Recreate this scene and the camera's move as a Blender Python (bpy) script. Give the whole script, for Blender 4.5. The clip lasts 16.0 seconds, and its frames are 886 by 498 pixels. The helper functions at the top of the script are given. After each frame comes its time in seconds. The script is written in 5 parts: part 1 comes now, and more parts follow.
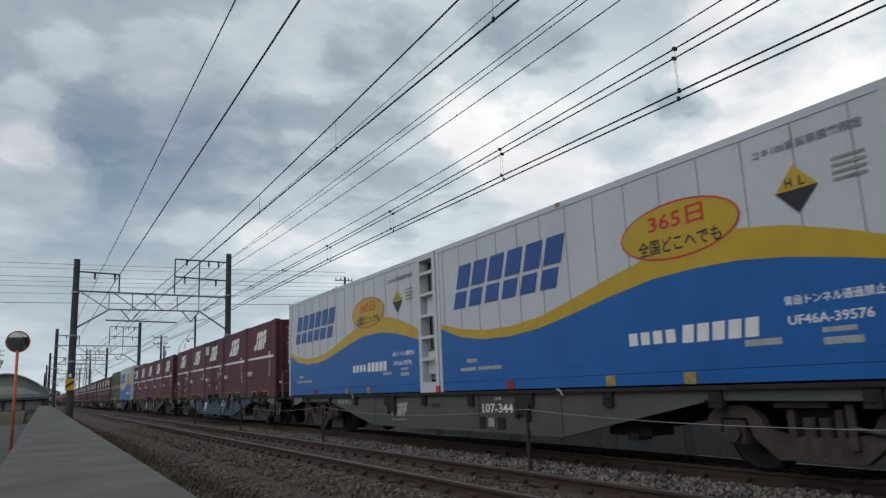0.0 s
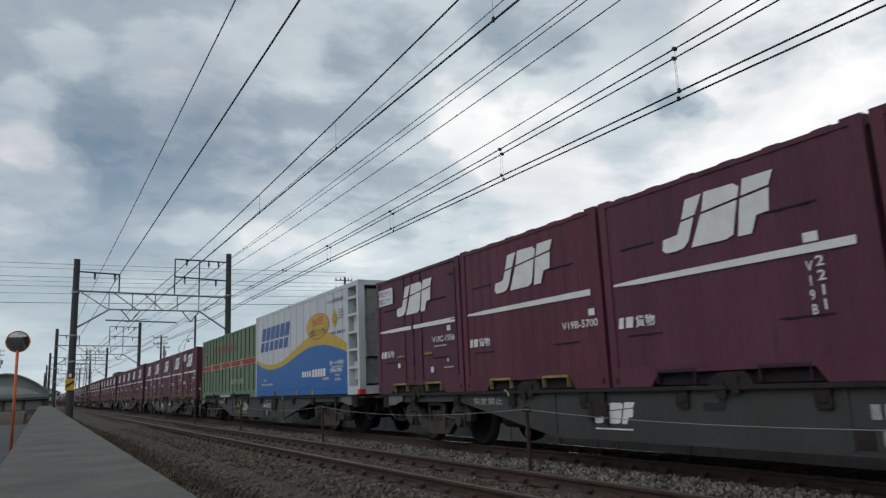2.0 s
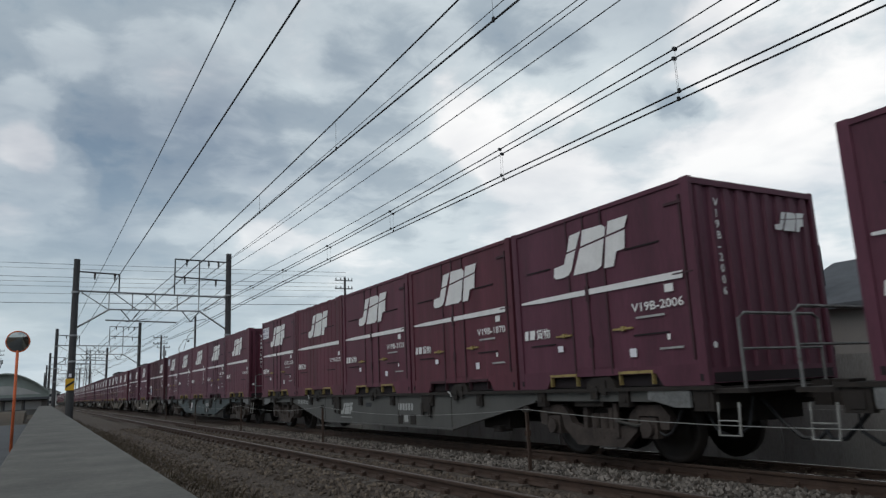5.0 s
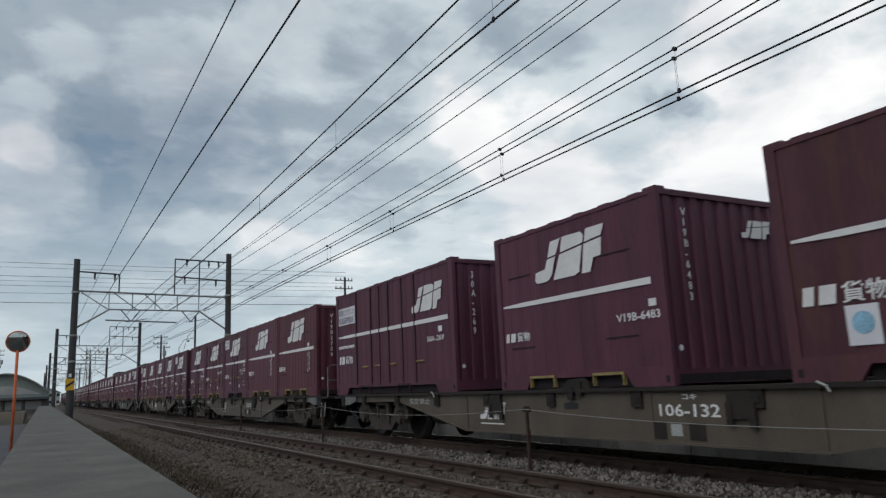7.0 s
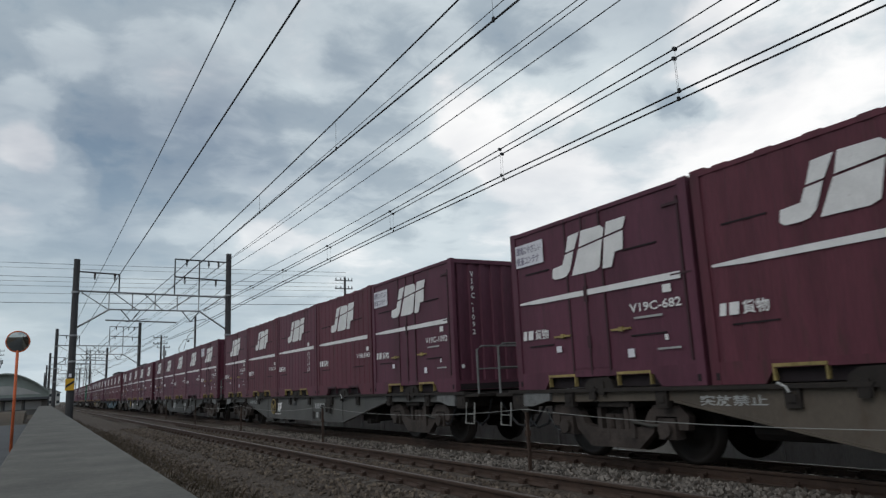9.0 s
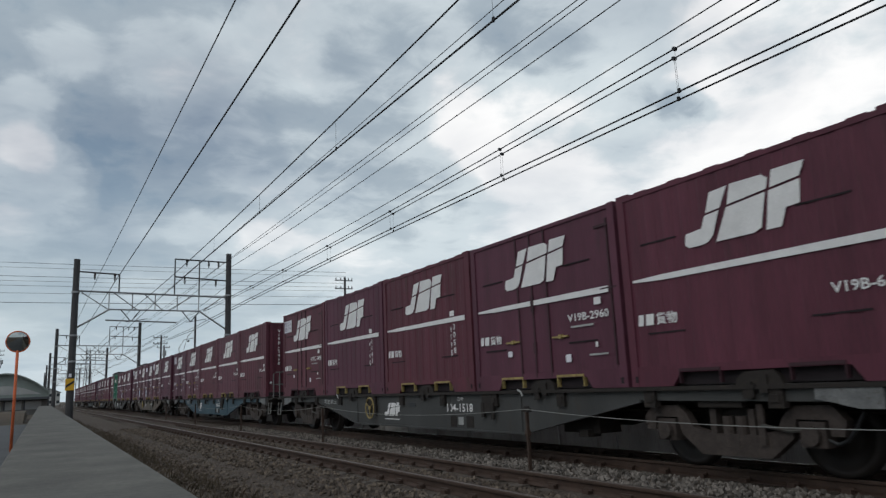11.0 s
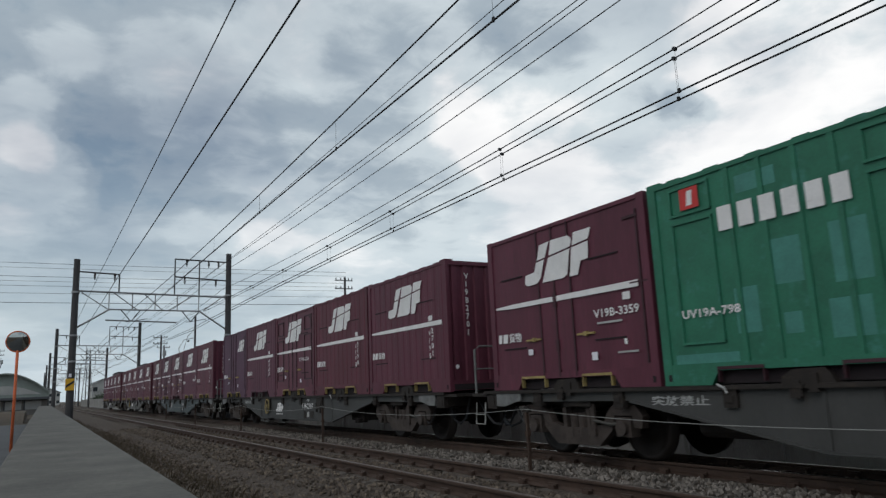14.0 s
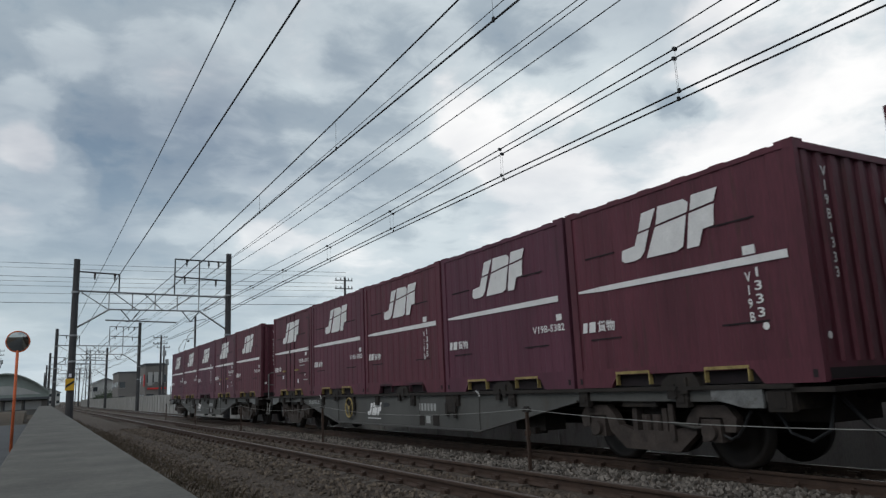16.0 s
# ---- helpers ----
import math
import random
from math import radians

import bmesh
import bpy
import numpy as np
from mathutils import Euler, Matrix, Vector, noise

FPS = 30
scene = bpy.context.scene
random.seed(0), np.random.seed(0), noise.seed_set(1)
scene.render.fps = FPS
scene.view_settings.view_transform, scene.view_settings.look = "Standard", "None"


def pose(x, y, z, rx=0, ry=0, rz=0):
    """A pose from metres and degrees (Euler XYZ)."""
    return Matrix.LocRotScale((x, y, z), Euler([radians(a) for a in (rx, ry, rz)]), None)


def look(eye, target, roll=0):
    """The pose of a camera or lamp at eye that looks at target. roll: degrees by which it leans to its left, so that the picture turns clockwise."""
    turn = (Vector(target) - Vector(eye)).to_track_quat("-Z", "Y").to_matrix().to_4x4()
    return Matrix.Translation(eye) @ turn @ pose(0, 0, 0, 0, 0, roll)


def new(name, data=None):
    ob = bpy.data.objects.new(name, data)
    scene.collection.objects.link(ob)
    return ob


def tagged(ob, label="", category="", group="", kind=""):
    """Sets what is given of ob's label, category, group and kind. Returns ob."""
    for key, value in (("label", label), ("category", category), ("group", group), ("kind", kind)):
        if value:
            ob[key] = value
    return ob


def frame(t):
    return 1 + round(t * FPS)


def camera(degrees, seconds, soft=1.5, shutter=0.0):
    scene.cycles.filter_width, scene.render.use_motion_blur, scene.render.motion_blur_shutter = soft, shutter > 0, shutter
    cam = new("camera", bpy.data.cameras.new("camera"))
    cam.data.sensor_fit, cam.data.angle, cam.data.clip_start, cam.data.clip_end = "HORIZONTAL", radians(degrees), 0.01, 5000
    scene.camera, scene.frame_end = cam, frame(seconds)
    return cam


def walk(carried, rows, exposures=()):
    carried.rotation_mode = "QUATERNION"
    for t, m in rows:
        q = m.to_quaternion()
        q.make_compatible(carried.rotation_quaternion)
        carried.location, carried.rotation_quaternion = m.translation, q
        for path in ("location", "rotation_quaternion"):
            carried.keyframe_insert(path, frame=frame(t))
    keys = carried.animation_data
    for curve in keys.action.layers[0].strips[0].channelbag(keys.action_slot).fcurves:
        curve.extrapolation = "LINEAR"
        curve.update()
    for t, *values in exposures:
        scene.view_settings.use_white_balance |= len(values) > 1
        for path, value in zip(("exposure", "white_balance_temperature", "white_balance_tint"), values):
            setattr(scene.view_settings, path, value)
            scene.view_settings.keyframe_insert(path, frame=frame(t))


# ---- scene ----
cam = camera(64.017, 16.0, soft=1.35, shutter=0.04)
CAM_Z = 1.13
# yaw, tilt and roll of the standing camera
_yaw, _tilt = radians(29.794), radians(10.834)
EYE = (0.0, 0.0, CAM_Z)
_aim = (math.sin(_yaw) * math.cos(_tilt), math.cos(_yaw) * math.cos(_tilt), CAM_Z + math.sin(_tilt))
CAM_POSE = look(EYE, _aim, -2.536)
walk(cam, [(0.0, CAM_POSE), (16.0, CAM_POSE)], exposures=[(0.0, 0.0), (16.0, 0.0)])

# ---- world and sun ----
SUN_DIR = Vector((-0.70, -0.26, 0.66)).normalized()


def build_world():
    w = bpy.data.worlds.new("cloudy_sky")
    scene.world = w
    w.use_nodes = True
    nt = w.node_tree
    nt.nodes.clear()
    N, L = nt.nodes.new, nt.links.new

    def math_node(op, a, b=None, clamp=False):
        n = N("ShaderNodeMath")
        n.operation, n.use_clamp = op, clamp
        for k, v in enumerate((a, b)):
            if v is None:
                continue
            if isinstance(v, (int, float)):
                n.inputs[k].default_value = v
            else:
                L(v, n.inputs[k])
        return n.outputs[0]

    def mix(f, a, b):
        n = N("ShaderNodeMix")
        n.data_type = "RGBA"
        for sock, v in ((n.inputs[0], f), (n.inputs[6], a), (n.inputs[7], b)):
            if isinstance(v, (int, float)):
                sock.default_value = v
            elif isinstance(v, tuple):
                sock.default_value = (*v, 1)
            else:
                L(v, sock)
        return n.outputs[2]

    tc = N("ShaderNodeTexCoord").outputs["Generated"]
    sep = N("ShaderNodeSeparateXYZ")
    L(tc, sep.inputs[0])
    up = math_node("MAXIMUM", sep.outputs[2], 0.0)
    den = math_node("ADD", up, 0.16)
    comb = N("ShaderNodeCombineXYZ")
    L(math_node("DIVIDE", sep.outputs[0], den), comb.inputs[0])
    L(math_node("DIVIDE", sep.outputs[1], den), comb.inputs[1])
    comb.inputs[2].default_value = 3.7

    def fbm(scale, detail, rough, dist, offset):
        m = N("ShaderNodeMapping")
        m.inputs["Location"].default_value = offset
        L(comb.outputs[0], m.inputs[0])
        n = N("ShaderNodeTexNoise")
        n.inputs["Scale"].default_value, n.inputs["Detail"].default_value = scale, detail
        n.inputs["Roughness"].default_value, n.inputs["Distortion"].default_value = rough, dist
        L(m.outputs[0], n.inputs["Vector"])
        return n.outputs["Fac"]

    warp = N("ShaderNodeTexNoise")
    warp.inputs["Scale"].default_value, warp.inputs["Detail"].default_value = 6.0, 7
    L(tc, warp.inputs["Vector"])
    bend = N("ShaderNodeVectorMath")
    bend.operation = "MULTIPLY_ADD"
    L(warp.outputs["Color"], bend.inputs[0])
    bend.inputs[1].default_value = (0.30, 0.30, 0.30)
    L(tc, bend.inputs[2])
    shifted = N("ShaderNodeVectorMath")
    shifted.operation = "SUBTRACT"
    L(bend.outputs[0], shifted.inputs[0])
    shifted.inputs[1].default_value = (0.15, 0.15, 0.15)
    bent = N("ShaderNodeVectorMath")
    bent.operation = "NORMALIZE"
    L(shifted.outputs[0], bent.inputs[0])

    gentle = N("ShaderNodeMix")
    gentle.data_type = "VECTOR"
    gentle.inputs[0].default_value = 0.40
    L(tc, gentle.inputs[4])
    L(bent.outputs[0], gentle.inputs[5])

    def lobe(direction, cos0, cos1, field=None):
        """1 towards the direction, fading to 0 where the cosine falls to cos0."""
        d = N("ShaderNodeVectorMath")
        d.operation = "DOT_PRODUCT"
        L(field or bent.outputs[0], d.inputs[0])
        d.inputs[1].default_value = Vector(direction).normalized()
        r = N("ShaderNodeMapRange")
        r.interpolation_type = "SMOOTHSTEP"
        r.inputs["From Min"].default_value, r.inputs["From Max"].default_value = cos0, cos1
        L(d.outputs["Value"], r.inputs["Value"])
        return r.outputs[0]

    big = fbm(0.95, 5, 0.50, 0.15, (2.4, 7.3, 0))
    small = fbm(2.6, 6, 0.50, 0.2, (5.1, 2.2, 0))
    dens = math_node("ADD", math_node("MULTIPLY", math_node("SUBTRACT", big, 0.5), 0.85), math_node("ADD", math_node("MULTIPLY", math_node("SUBTRACT", small, 0.5), 0.42), 0.535))
    wisps = fbm(7.5, 8, 0.60, 0.5, (1.7, 3.9, 0))
    dens = math_node("ADD", dens, math_node("MULTIPLY", math_node("SUBTRACT", wisps, 0.5), 0.20))
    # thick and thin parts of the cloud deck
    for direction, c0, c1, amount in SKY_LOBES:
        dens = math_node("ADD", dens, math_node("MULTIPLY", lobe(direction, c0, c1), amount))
    for az, elev, amount, radius in [(a, b, 0.52 * c, 6.8) for a, b, c in SKY_TONES] + SKY_PUFFS:
        az, elev = radians(az), radians(elev)
        direction = (math.sin(az) * math.cos(elev), math.cos(az) * math.cos(elev), math.sin(elev))
        dens = math_node("ADD", dens, math_node("MULTIPLY", lobe(direction, math.cos(radians(radius)), 1.0, gentle.outputs[1]), amount))
    ramp = N("ShaderNodeValToRGB")
    ramp.color_ramp.interpolation = "EASE"
    el = ramp.color_ramp.elements
    el[0].position, el[0].color = 0.26, (0.17, 0.262, 0.36, 1)
    el[1].position, el[1].color = 0.78, (1.0, 1.0, 1.0, 1)
    for pos, col in ((0.40, (0.265, 0.355, 0.44)), (0.50, (0.405, 0.48, 0.54)), (0.62, (0.655, 0.73, 0.77))):
        e = el.new(pos)
        e.color = (*col, 1)
    L(dens, ramp.inputs[0])
    sky = N("ShaderNodeTexSky")
    sky.sky_type, sky.sun_disc = "NISHITA", False
    sky.sun_elevation = math.asin(SUN_DIR.z)
    sky.sun_rotation = math.atan2(SUN_DIR.x, SUN_DIR.y)
    scaled = N("ShaderNodeVectorMath")
    scaled.operation = "SCALE"
    L(sky.outputs[0], scaled.inputs[0])
    scaled.inputs["Scale"].default_value = 0.07
    gap = math_node("MULTIPLY", math_node("SUBTRACT", fbm(1.7, 5, 0.5, 0.3, (9.3, 4.4, 0)), 0.42), 2.6, True)
    gap = math_node("MULTIPLY", gap, 0.5)
    for direction, c0, c1, amount in SKY_OPENINGS:
        gap = math_node("ADD", gap, math_node("MULTIPLY", lobe(direction, c0, c1), amount), True)
    col = mix(gap, ramp.outputs[0], scaled.outputs[0])
    # paler towards the horizon
    haze = N("ShaderNodeMapRange")
    haze.inputs["From Min"].default_value, haze.inputs["From Max"].default_value = 0.30, 0.02
    L(sep.outputs[2], haze.inputs["Value"])
    col = mix(math_node("MULTIPLY", haze.outputs[0], 0.70), col, (0.60, 0.70, 0.76))
    bg = N("ShaderNodeBackground")
    L(col, bg.inputs[0])
    bg.inputs[1].default_value = 1.0
    out = N("ShaderNodeOutputWorld")
    L(bg.outputs[0], out.inputs[0])


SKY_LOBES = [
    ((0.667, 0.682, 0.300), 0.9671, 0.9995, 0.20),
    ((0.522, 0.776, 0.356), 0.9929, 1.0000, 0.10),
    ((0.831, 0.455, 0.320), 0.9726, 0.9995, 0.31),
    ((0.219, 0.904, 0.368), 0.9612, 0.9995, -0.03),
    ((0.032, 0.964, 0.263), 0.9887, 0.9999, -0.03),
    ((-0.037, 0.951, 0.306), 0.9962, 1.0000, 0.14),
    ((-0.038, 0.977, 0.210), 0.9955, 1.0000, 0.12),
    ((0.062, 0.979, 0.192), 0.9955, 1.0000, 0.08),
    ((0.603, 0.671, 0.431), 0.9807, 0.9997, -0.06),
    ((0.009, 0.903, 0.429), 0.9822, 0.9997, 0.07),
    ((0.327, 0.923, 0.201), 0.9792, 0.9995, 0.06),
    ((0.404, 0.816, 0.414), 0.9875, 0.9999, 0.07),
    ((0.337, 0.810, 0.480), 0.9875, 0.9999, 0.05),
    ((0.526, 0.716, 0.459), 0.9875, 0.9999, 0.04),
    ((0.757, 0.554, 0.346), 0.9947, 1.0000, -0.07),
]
SKY_OPENINGS = [
    ((0.036, 0.952, 0.304), 0.9671, 0.9997, 0.28),
    ((-0.011, 0.987, 0.158), 0.9875, 0.9999, 0.24),
    ((0.206, 0.883, 0.421), 0.9822, 0.9999, 0.12),
    ((0.263, 0.924, 0.276), 0.9929, 0.9999, 0.15),
    ((0.597, 0.757, 0.265), 0.9929, 1.0000, 0.15),
]
# azimuth, elevation and weight of broad tones in the cloud deck
SKY_TONES = [
    (-1.0, 18.2, -0.05), (3.8, 22.7, 0.08), (9.2, 27.4, 0.12), (9.3, 23.4, 0.14), (10.0, 19.2, 0.14), (14.5, 27.9, 0.19), (14.7, 23.8, 0.12),
    (14.5, 19.5, 0.09), (18.4, 28.5, 0.05), (24.9, 28.3, -0.14), (31.4, 28.1, -0.19), (24.7, 24.0, -0.03), (31.0, 19.4, 0.14), (37.9, 27.6, -0.11),
    (44.3, 26.9, -0.05), (37.6, 23.4, -0.14), (43.9, 22.7, -0.16), (49.7, 21.8, -0.08), (37.2, 18.6, 0.05), (-0.7, 14.2, -0.11), (-0.5, 10.3, -0.08),
    (4.4, 10.5, -0.05), (9.7, 10.7, -0.08), (-0.3, 6.3, -0.11), (4.5, 6.4, -0.05),
]
# small puffs and wisps, with their radius
SKY_PUFFS = [(-1.7, 17.8, 0.16, 2.2), (-2.0, 12.6, 0.14, 2.0), (15.1, 11.2, 0.16, 2.6), (33.4, 19.5, 0.10, 5.0), (50.0, 19.9, -0.16, 2.6), (0.3, 24.4, 0.06, 3.0), (3.0, 20.4, -0.06, 4.0)]
build_world()
_sun = new("sun", bpy.data.lights.new("sun", "SUN"))
_sun.data.energy, _sun.data.angle, _sun.data.color = 0.64, radians(40), (1.0, 0.97, 0.93)
_sun.matrix_world = look(SUN_DIR * 50, (0, 0, 0))


# ---- materials ----
def material(name, base, rough=0.7, metal=0.0, vary=0.25, scale=3.0, bump=0.15, fine=40.0, stretch=(1, 1, 1), stain=None, stain_at=0.6, spec=0.4, bump_dist=0.01):
    """A painted or natural surface with broad variation, fine grain, stains and relief."""
    m = bpy.data.materials.new(name)
    m.use_nodes = True
    nt = m.node_tree
    N, L = nt.nodes.new, nt.links.new
    bsdf = nt.nodes["Principled BSDF"]
    bsdf.inputs["Metallic"].default_value = metal
    bsdf.inputs["Specular IOR Level"].default_value = spec
    tc = N("ShaderNodeTexCoord")
    info = N("ShaderNodeObjectInfo")
    shift = N("ShaderNodeVectorMath")
    shift.operation = "MULTIPLY_ADD"
    shift.inputs[0].default_value = (1, 1, 1)
    L(tc.outputs["Object"], shift.inputs[0])
    shift.inputs[1].default_value = stretch
    rnd = N("ShaderNodeMath")
    rnd.operation = "MULTIPLY"
    rnd.inputs[1].default_value = 37.0
    L(info.outputs["Random"], rnd.inputs[0])
    L(rnd.outputs[0], shift.inputs[2])

    def noise_node(s, detail=5, rough_=0.6):
        n = N("ShaderNodeTexNoise")
        n.inputs["Scale"].default_value, n.inputs["Detail"].default_value, n.inputs["Roughness"].default_value = s, detail, rough_
        L(shift.outputs[0], n.inputs["Vector"])
        return n.outputs["Fac"]

    broad, grain = noise_node(scale), noise_node(fine, 3)
    mr = N("ShaderNodeMapRange")
    mr.inputs["To Min"].default_value, mr.inputs["To Max"].default_value = 1 - vary, 1 + vary
    mr.inputs["From Min"].default_value, mr.inputs["From Max"].default_value = 0.3, 0.7
    L(broad, mr.inputs["Value"])
    mg = N("ShaderNodeMapRange")
    mg.inputs["To Min"].default_value, mg.inputs["To Max"].default_value = 1 - vary * 0.6, 1 + vary * 0.6
    mg.inputs["From Min"].default_value, mg.inputs["From Max"].default_value = 0.3, 0.7
    L(grain, mg.inputs["Value"])
    mult = N("ShaderNodeMath")
    mult.operation = "MULTIPLY"
    L(mr.outputs[0], mult.inputs[0])
    L(mg.outputs[0], mult.inputs[1])
    col = N("ShaderNodeVectorMath")
    col.operation = "SCALE"
    col.inputs[0].default_value = base
    L(mult.outputs[0], col.inputs["Scale"])
    result = col.outputs[0]
    if stain:
        s = noise_node(scale * 2.3, 7, 0.7)
        sr = N("ShaderNodeMapRange")
        sr.inputs["From Min"].default_value, sr.inputs["From Max"].default_value = stain_at, stain_at + 0.12
        sr.inputs["To Max"].default_value = 0.75
        L(s, sr.inputs["Value"])
        mx = N("ShaderNodeMix")
        mx.data_type = "RGBA"
        L(sr.outputs[0], mx.inputs[0])
        L(result, mx.inputs[6])
        mx.inputs[7].default_value = (*stain, 1)
        result = mx.outputs[2]
    L(result, bsdf.inputs["Base Color"])
    rr = N("ShaderNodeMapRange")
    rr.inputs["To Min"].default_value, rr.inputs["To Max"].default_value = max(0.05, rough - 0.12), min(1.0, rough + 0.12)
    L(grain, rr.inputs["Value"])
    L(rr.outputs[0], bsdf.inputs["Roughness"])
    if bump:
        b = N("ShaderNodeBump")
        b.inputs["Strength"].default_value, b.inputs["Distance"].default_value = bump, bump_dist
        L(grain, b.inputs["Height"])
        L(b.outputs[0], bsdf.inputs["Normal"])
    return m


RUST = (0.10, 0.045, 0.025)
M_MAROON = [
    material("maroon_paint", (0.104, 0.0265, 0.043), 0.55, vary=0.22, scale=1.3, stretch=(1, 1.6, 0.25), stain=(0.062, 0.024, 0.030), stain_at=0.60, fine=22, spec=0.3),
    material("maroon_paint_faded", (0.099, 0.031, 0.050), 0.6, vary=0.22, scale=1.1, stretch=(1, 1.6, 0.25), stain=(0.07, 0.030, 0.040), stain_at=0.58, fine=22, spec=0.3),
    material("maroon_paint_browned", (0.104, 0.028, 0.041), 0.6, vary=0.24, scale=1.5, stretch=(1, 1.6, 0.22), stain=(0.065, 0.028, 0.028), stain_at=0.56, fine=22, spec=0.3),
    material("maroon_paint_sunburnt", (0.088, 0.032, 0.042), 0.65, vary=0.24, scale=1.2, stretch=(1, 1.6, 0.3), stain=(0.098, 0.042, 0.032), stain_at=0.54, fine=22, spec=0.3),
    material("maroon_paint_purpled", (0.082, 0.032, 0.060), 0.6, vary=0.2, scale=1.0, stretch=(1, 1.6, 0.3), stain=(0.060, 0.028, 0.040), stain_at=0.56, fine=22, spec=0.3),
]
M_MAROON_DARK = material("maroon_rib_grime", (0.045, 0.016, 0.022), 0.65, vary=0.25, scale=2.0, stain=RUST, stain_at=0.62)
# near-black in place of the shade inside slots, holes and floor voids
M_RECESS_SHADE = material("recess_shade_colour", (0.018, 0.012, 0.014), 0.85, vary=0.2)
M_WHITE = material("white_marking_paint", (0.74, 0.72, 0.71), 0.6, vary=0.08, scale=4, stain=(0.42, 0.34, 0.34), stain_at=0.64, bump=0.05)
M_STICKER = material("white_vinyl_label", (0.70, 0.68, 0.72), 0.45, vary=0.06, scale=3, bump=0.02)
M_STICKER_INK = material("grey_violet_print", (0.20, 0.17, 0.24), 0.5, vary=0.1, bump=0)
M_PALE_BLUE = material("pale_blue_print", (0.25, 0.45, 0.60), 0.5, vary=0.25, scale=5, bump=0)
M_YELLOW = material("worn_yellow_paint", (0.30, 0.225, 0.085), 0.65, vary=0.35, scale=6, stain=(0.16, 0.09, 0.03), stain_at=0.55)
M_CONTAINER_WHITE = material("white_container_paint", (0.52, 0.53, 0.555), 0.45, vary=0.06, scale=1.2, stretch=(1, 1, 0.3), stain=(0.46, 0.455, 0.45), stain_at=0.66, bump=0.05)
M_BLUE = material("blue_container_paint", (0.006, 0.106, 0.36), 0.45, vary=0.10, scale=1.4, stretch=(1, 1, 0.3), stain=(0.02, 0.10, 0.33), stain_at=0.66, bump=0.04)
M_BLUE_DARK = material("navy_blue_marking", (0.02, 0.075, 0.27), 0.45, vary=0.1, bump=0.03)
M_GOLD = material("golden_yellow_marking", (0.50, 0.32, 0.02), 0.45, vary=0.08, bump=0.03)
M_FADED_RED = material("faded_dark_red_paint", (0.27, 0.022, 0.022), 0.6, vary=0.18, bump=0.03)
M_SEAM = material("rusty_seam", (0.045, 0.050, 0.032), 0.85, vary=0.3, scale=6)
M_RED = material("red_marking_paint", (0.52, 0.035, 0.03), 0.5, vary=0.12, bump=0.03)
M_BLACK = material("black_marking_paint", (0.02, 0.02, 0.022), 0.5, vary=0.15, bump=0.03)
M_GREEN = material("sage_green_paint", (0.122, 0.180, 0.112), 0.6, vary=0.12, scale=1.2, stretch=(1, 1, 0.3), stain=(0.072, 0.115, 0.068), stain_at=0.6)
M_EMERALD = material("emerald_green_paint", (0.022, 0.145, 0.085), 0.55, vary=0.2, scale=1.6, stain=(0.05, 0.21, 0.165), stain_at=0.56)
M_STEEL_GREY = material("weathered_grey_steel", (0.060, 0.056, 0.050), 0.75, vary=0.2, scale=1.6, stain=(0.045, 0.034, 0.026), stain_at=0.56)
M_COOLER = material("dusty_pale_grey_casing", (0.27, 0.265, 0.25), 0.7, vary=0.2, scale=2, stain=(0.10, 0.09, 0.08), stain_at=0.56)
M_SIDE_PLATE = material("mid_grey_plate", (0.15, 0.15, 0.148), 0.65, vary=0.25, scale=5, stain=(0.08, 0.07, 0.06), stain_at=0.55)
M_TEAL_PATCH = material("pale_teal_touch_up_paint", (0.055, 0.21, 0.17), 0.55, vary=0.15, scale=4)
M_WAGON = {
    "grey": material("grey_wagon_paint", (0.082, 0.079, 0.074), 0.65, vary=0.18, scale=1.3, stretch=(1, 1, 0.4), stain=(0.075, 0.058, 0.045), stain_at=0.59),
    "dark": material("dark_grey_wagon_paint", (0.050, 0.049, 0.047), 0.65, vary=0.2, scale=1.3, stretch=(1, 1, 0.4), stain=(0.05, 0.04, 0.033), stain_at=0.58),
    "blue": material("faded_blue_wagon_paint", (0.032, 0.066, 0.088), 0.6, vary=0.2, scale=1.3, stretch=(1, 1, 0.4), stain=(0.07, 0.055, 0.045), stain_at=0.61),
    "teal": material("grey_teal_wagon_paint", (0.058, 0.072, 0.074), 0.62, vary=0.2, scale=1.3, stretch=(1, 1, 0.4), stain=(0.07, 0.058, 0.048), stain_at=0.60),
    "tan": material("dusty_brown_wagon_paint", (0.098, 0.079, 0.062), 0.75, vary=0.22, scale=1.3, stretch=(1, 1, 0.4), stain=(0.085, 0.058, 0.04), stain_at=0.57),
}
M_BOGIE = material("dusty_brown_cast_steel", (0.052, 0.040, 0.035), 0.85, vary=0.35, scale=3.5, stain=(0.030, 0.022, 0.018), stain_at=0.54)
M_UNDER = material("sooty_shaded_underframe_steel", (0.022, 0.017, 0.0145), 0.85, vary=0.3, scale=3, stain=(0.046, 0.034, 0.025), stain_at=0.56)
M_WHEEL = material("wheel_steel", (0.026, 0.021, 0.019), 0.6, metal=0.3, vary=0.2)
M_PALE_PLATE = material("pale_grey_paint", (0.36, 0.36, 0.35), 0.6, vary=0.18, scale=5, stain=(0.18, 0.15, 0.13), stain_at=0.58)
M_RAIL = material("rusty_rail_steel", (0.062, 0.038, 0.028), 0.75, metal=0.1, vary=0.25, scale=4)
M_RAIL_TOP = material("polished_rail_head", (0.20, 0.165, 0.145), 0.45, metal=0.7, vary=0.15, scale=6, bump=0.03)
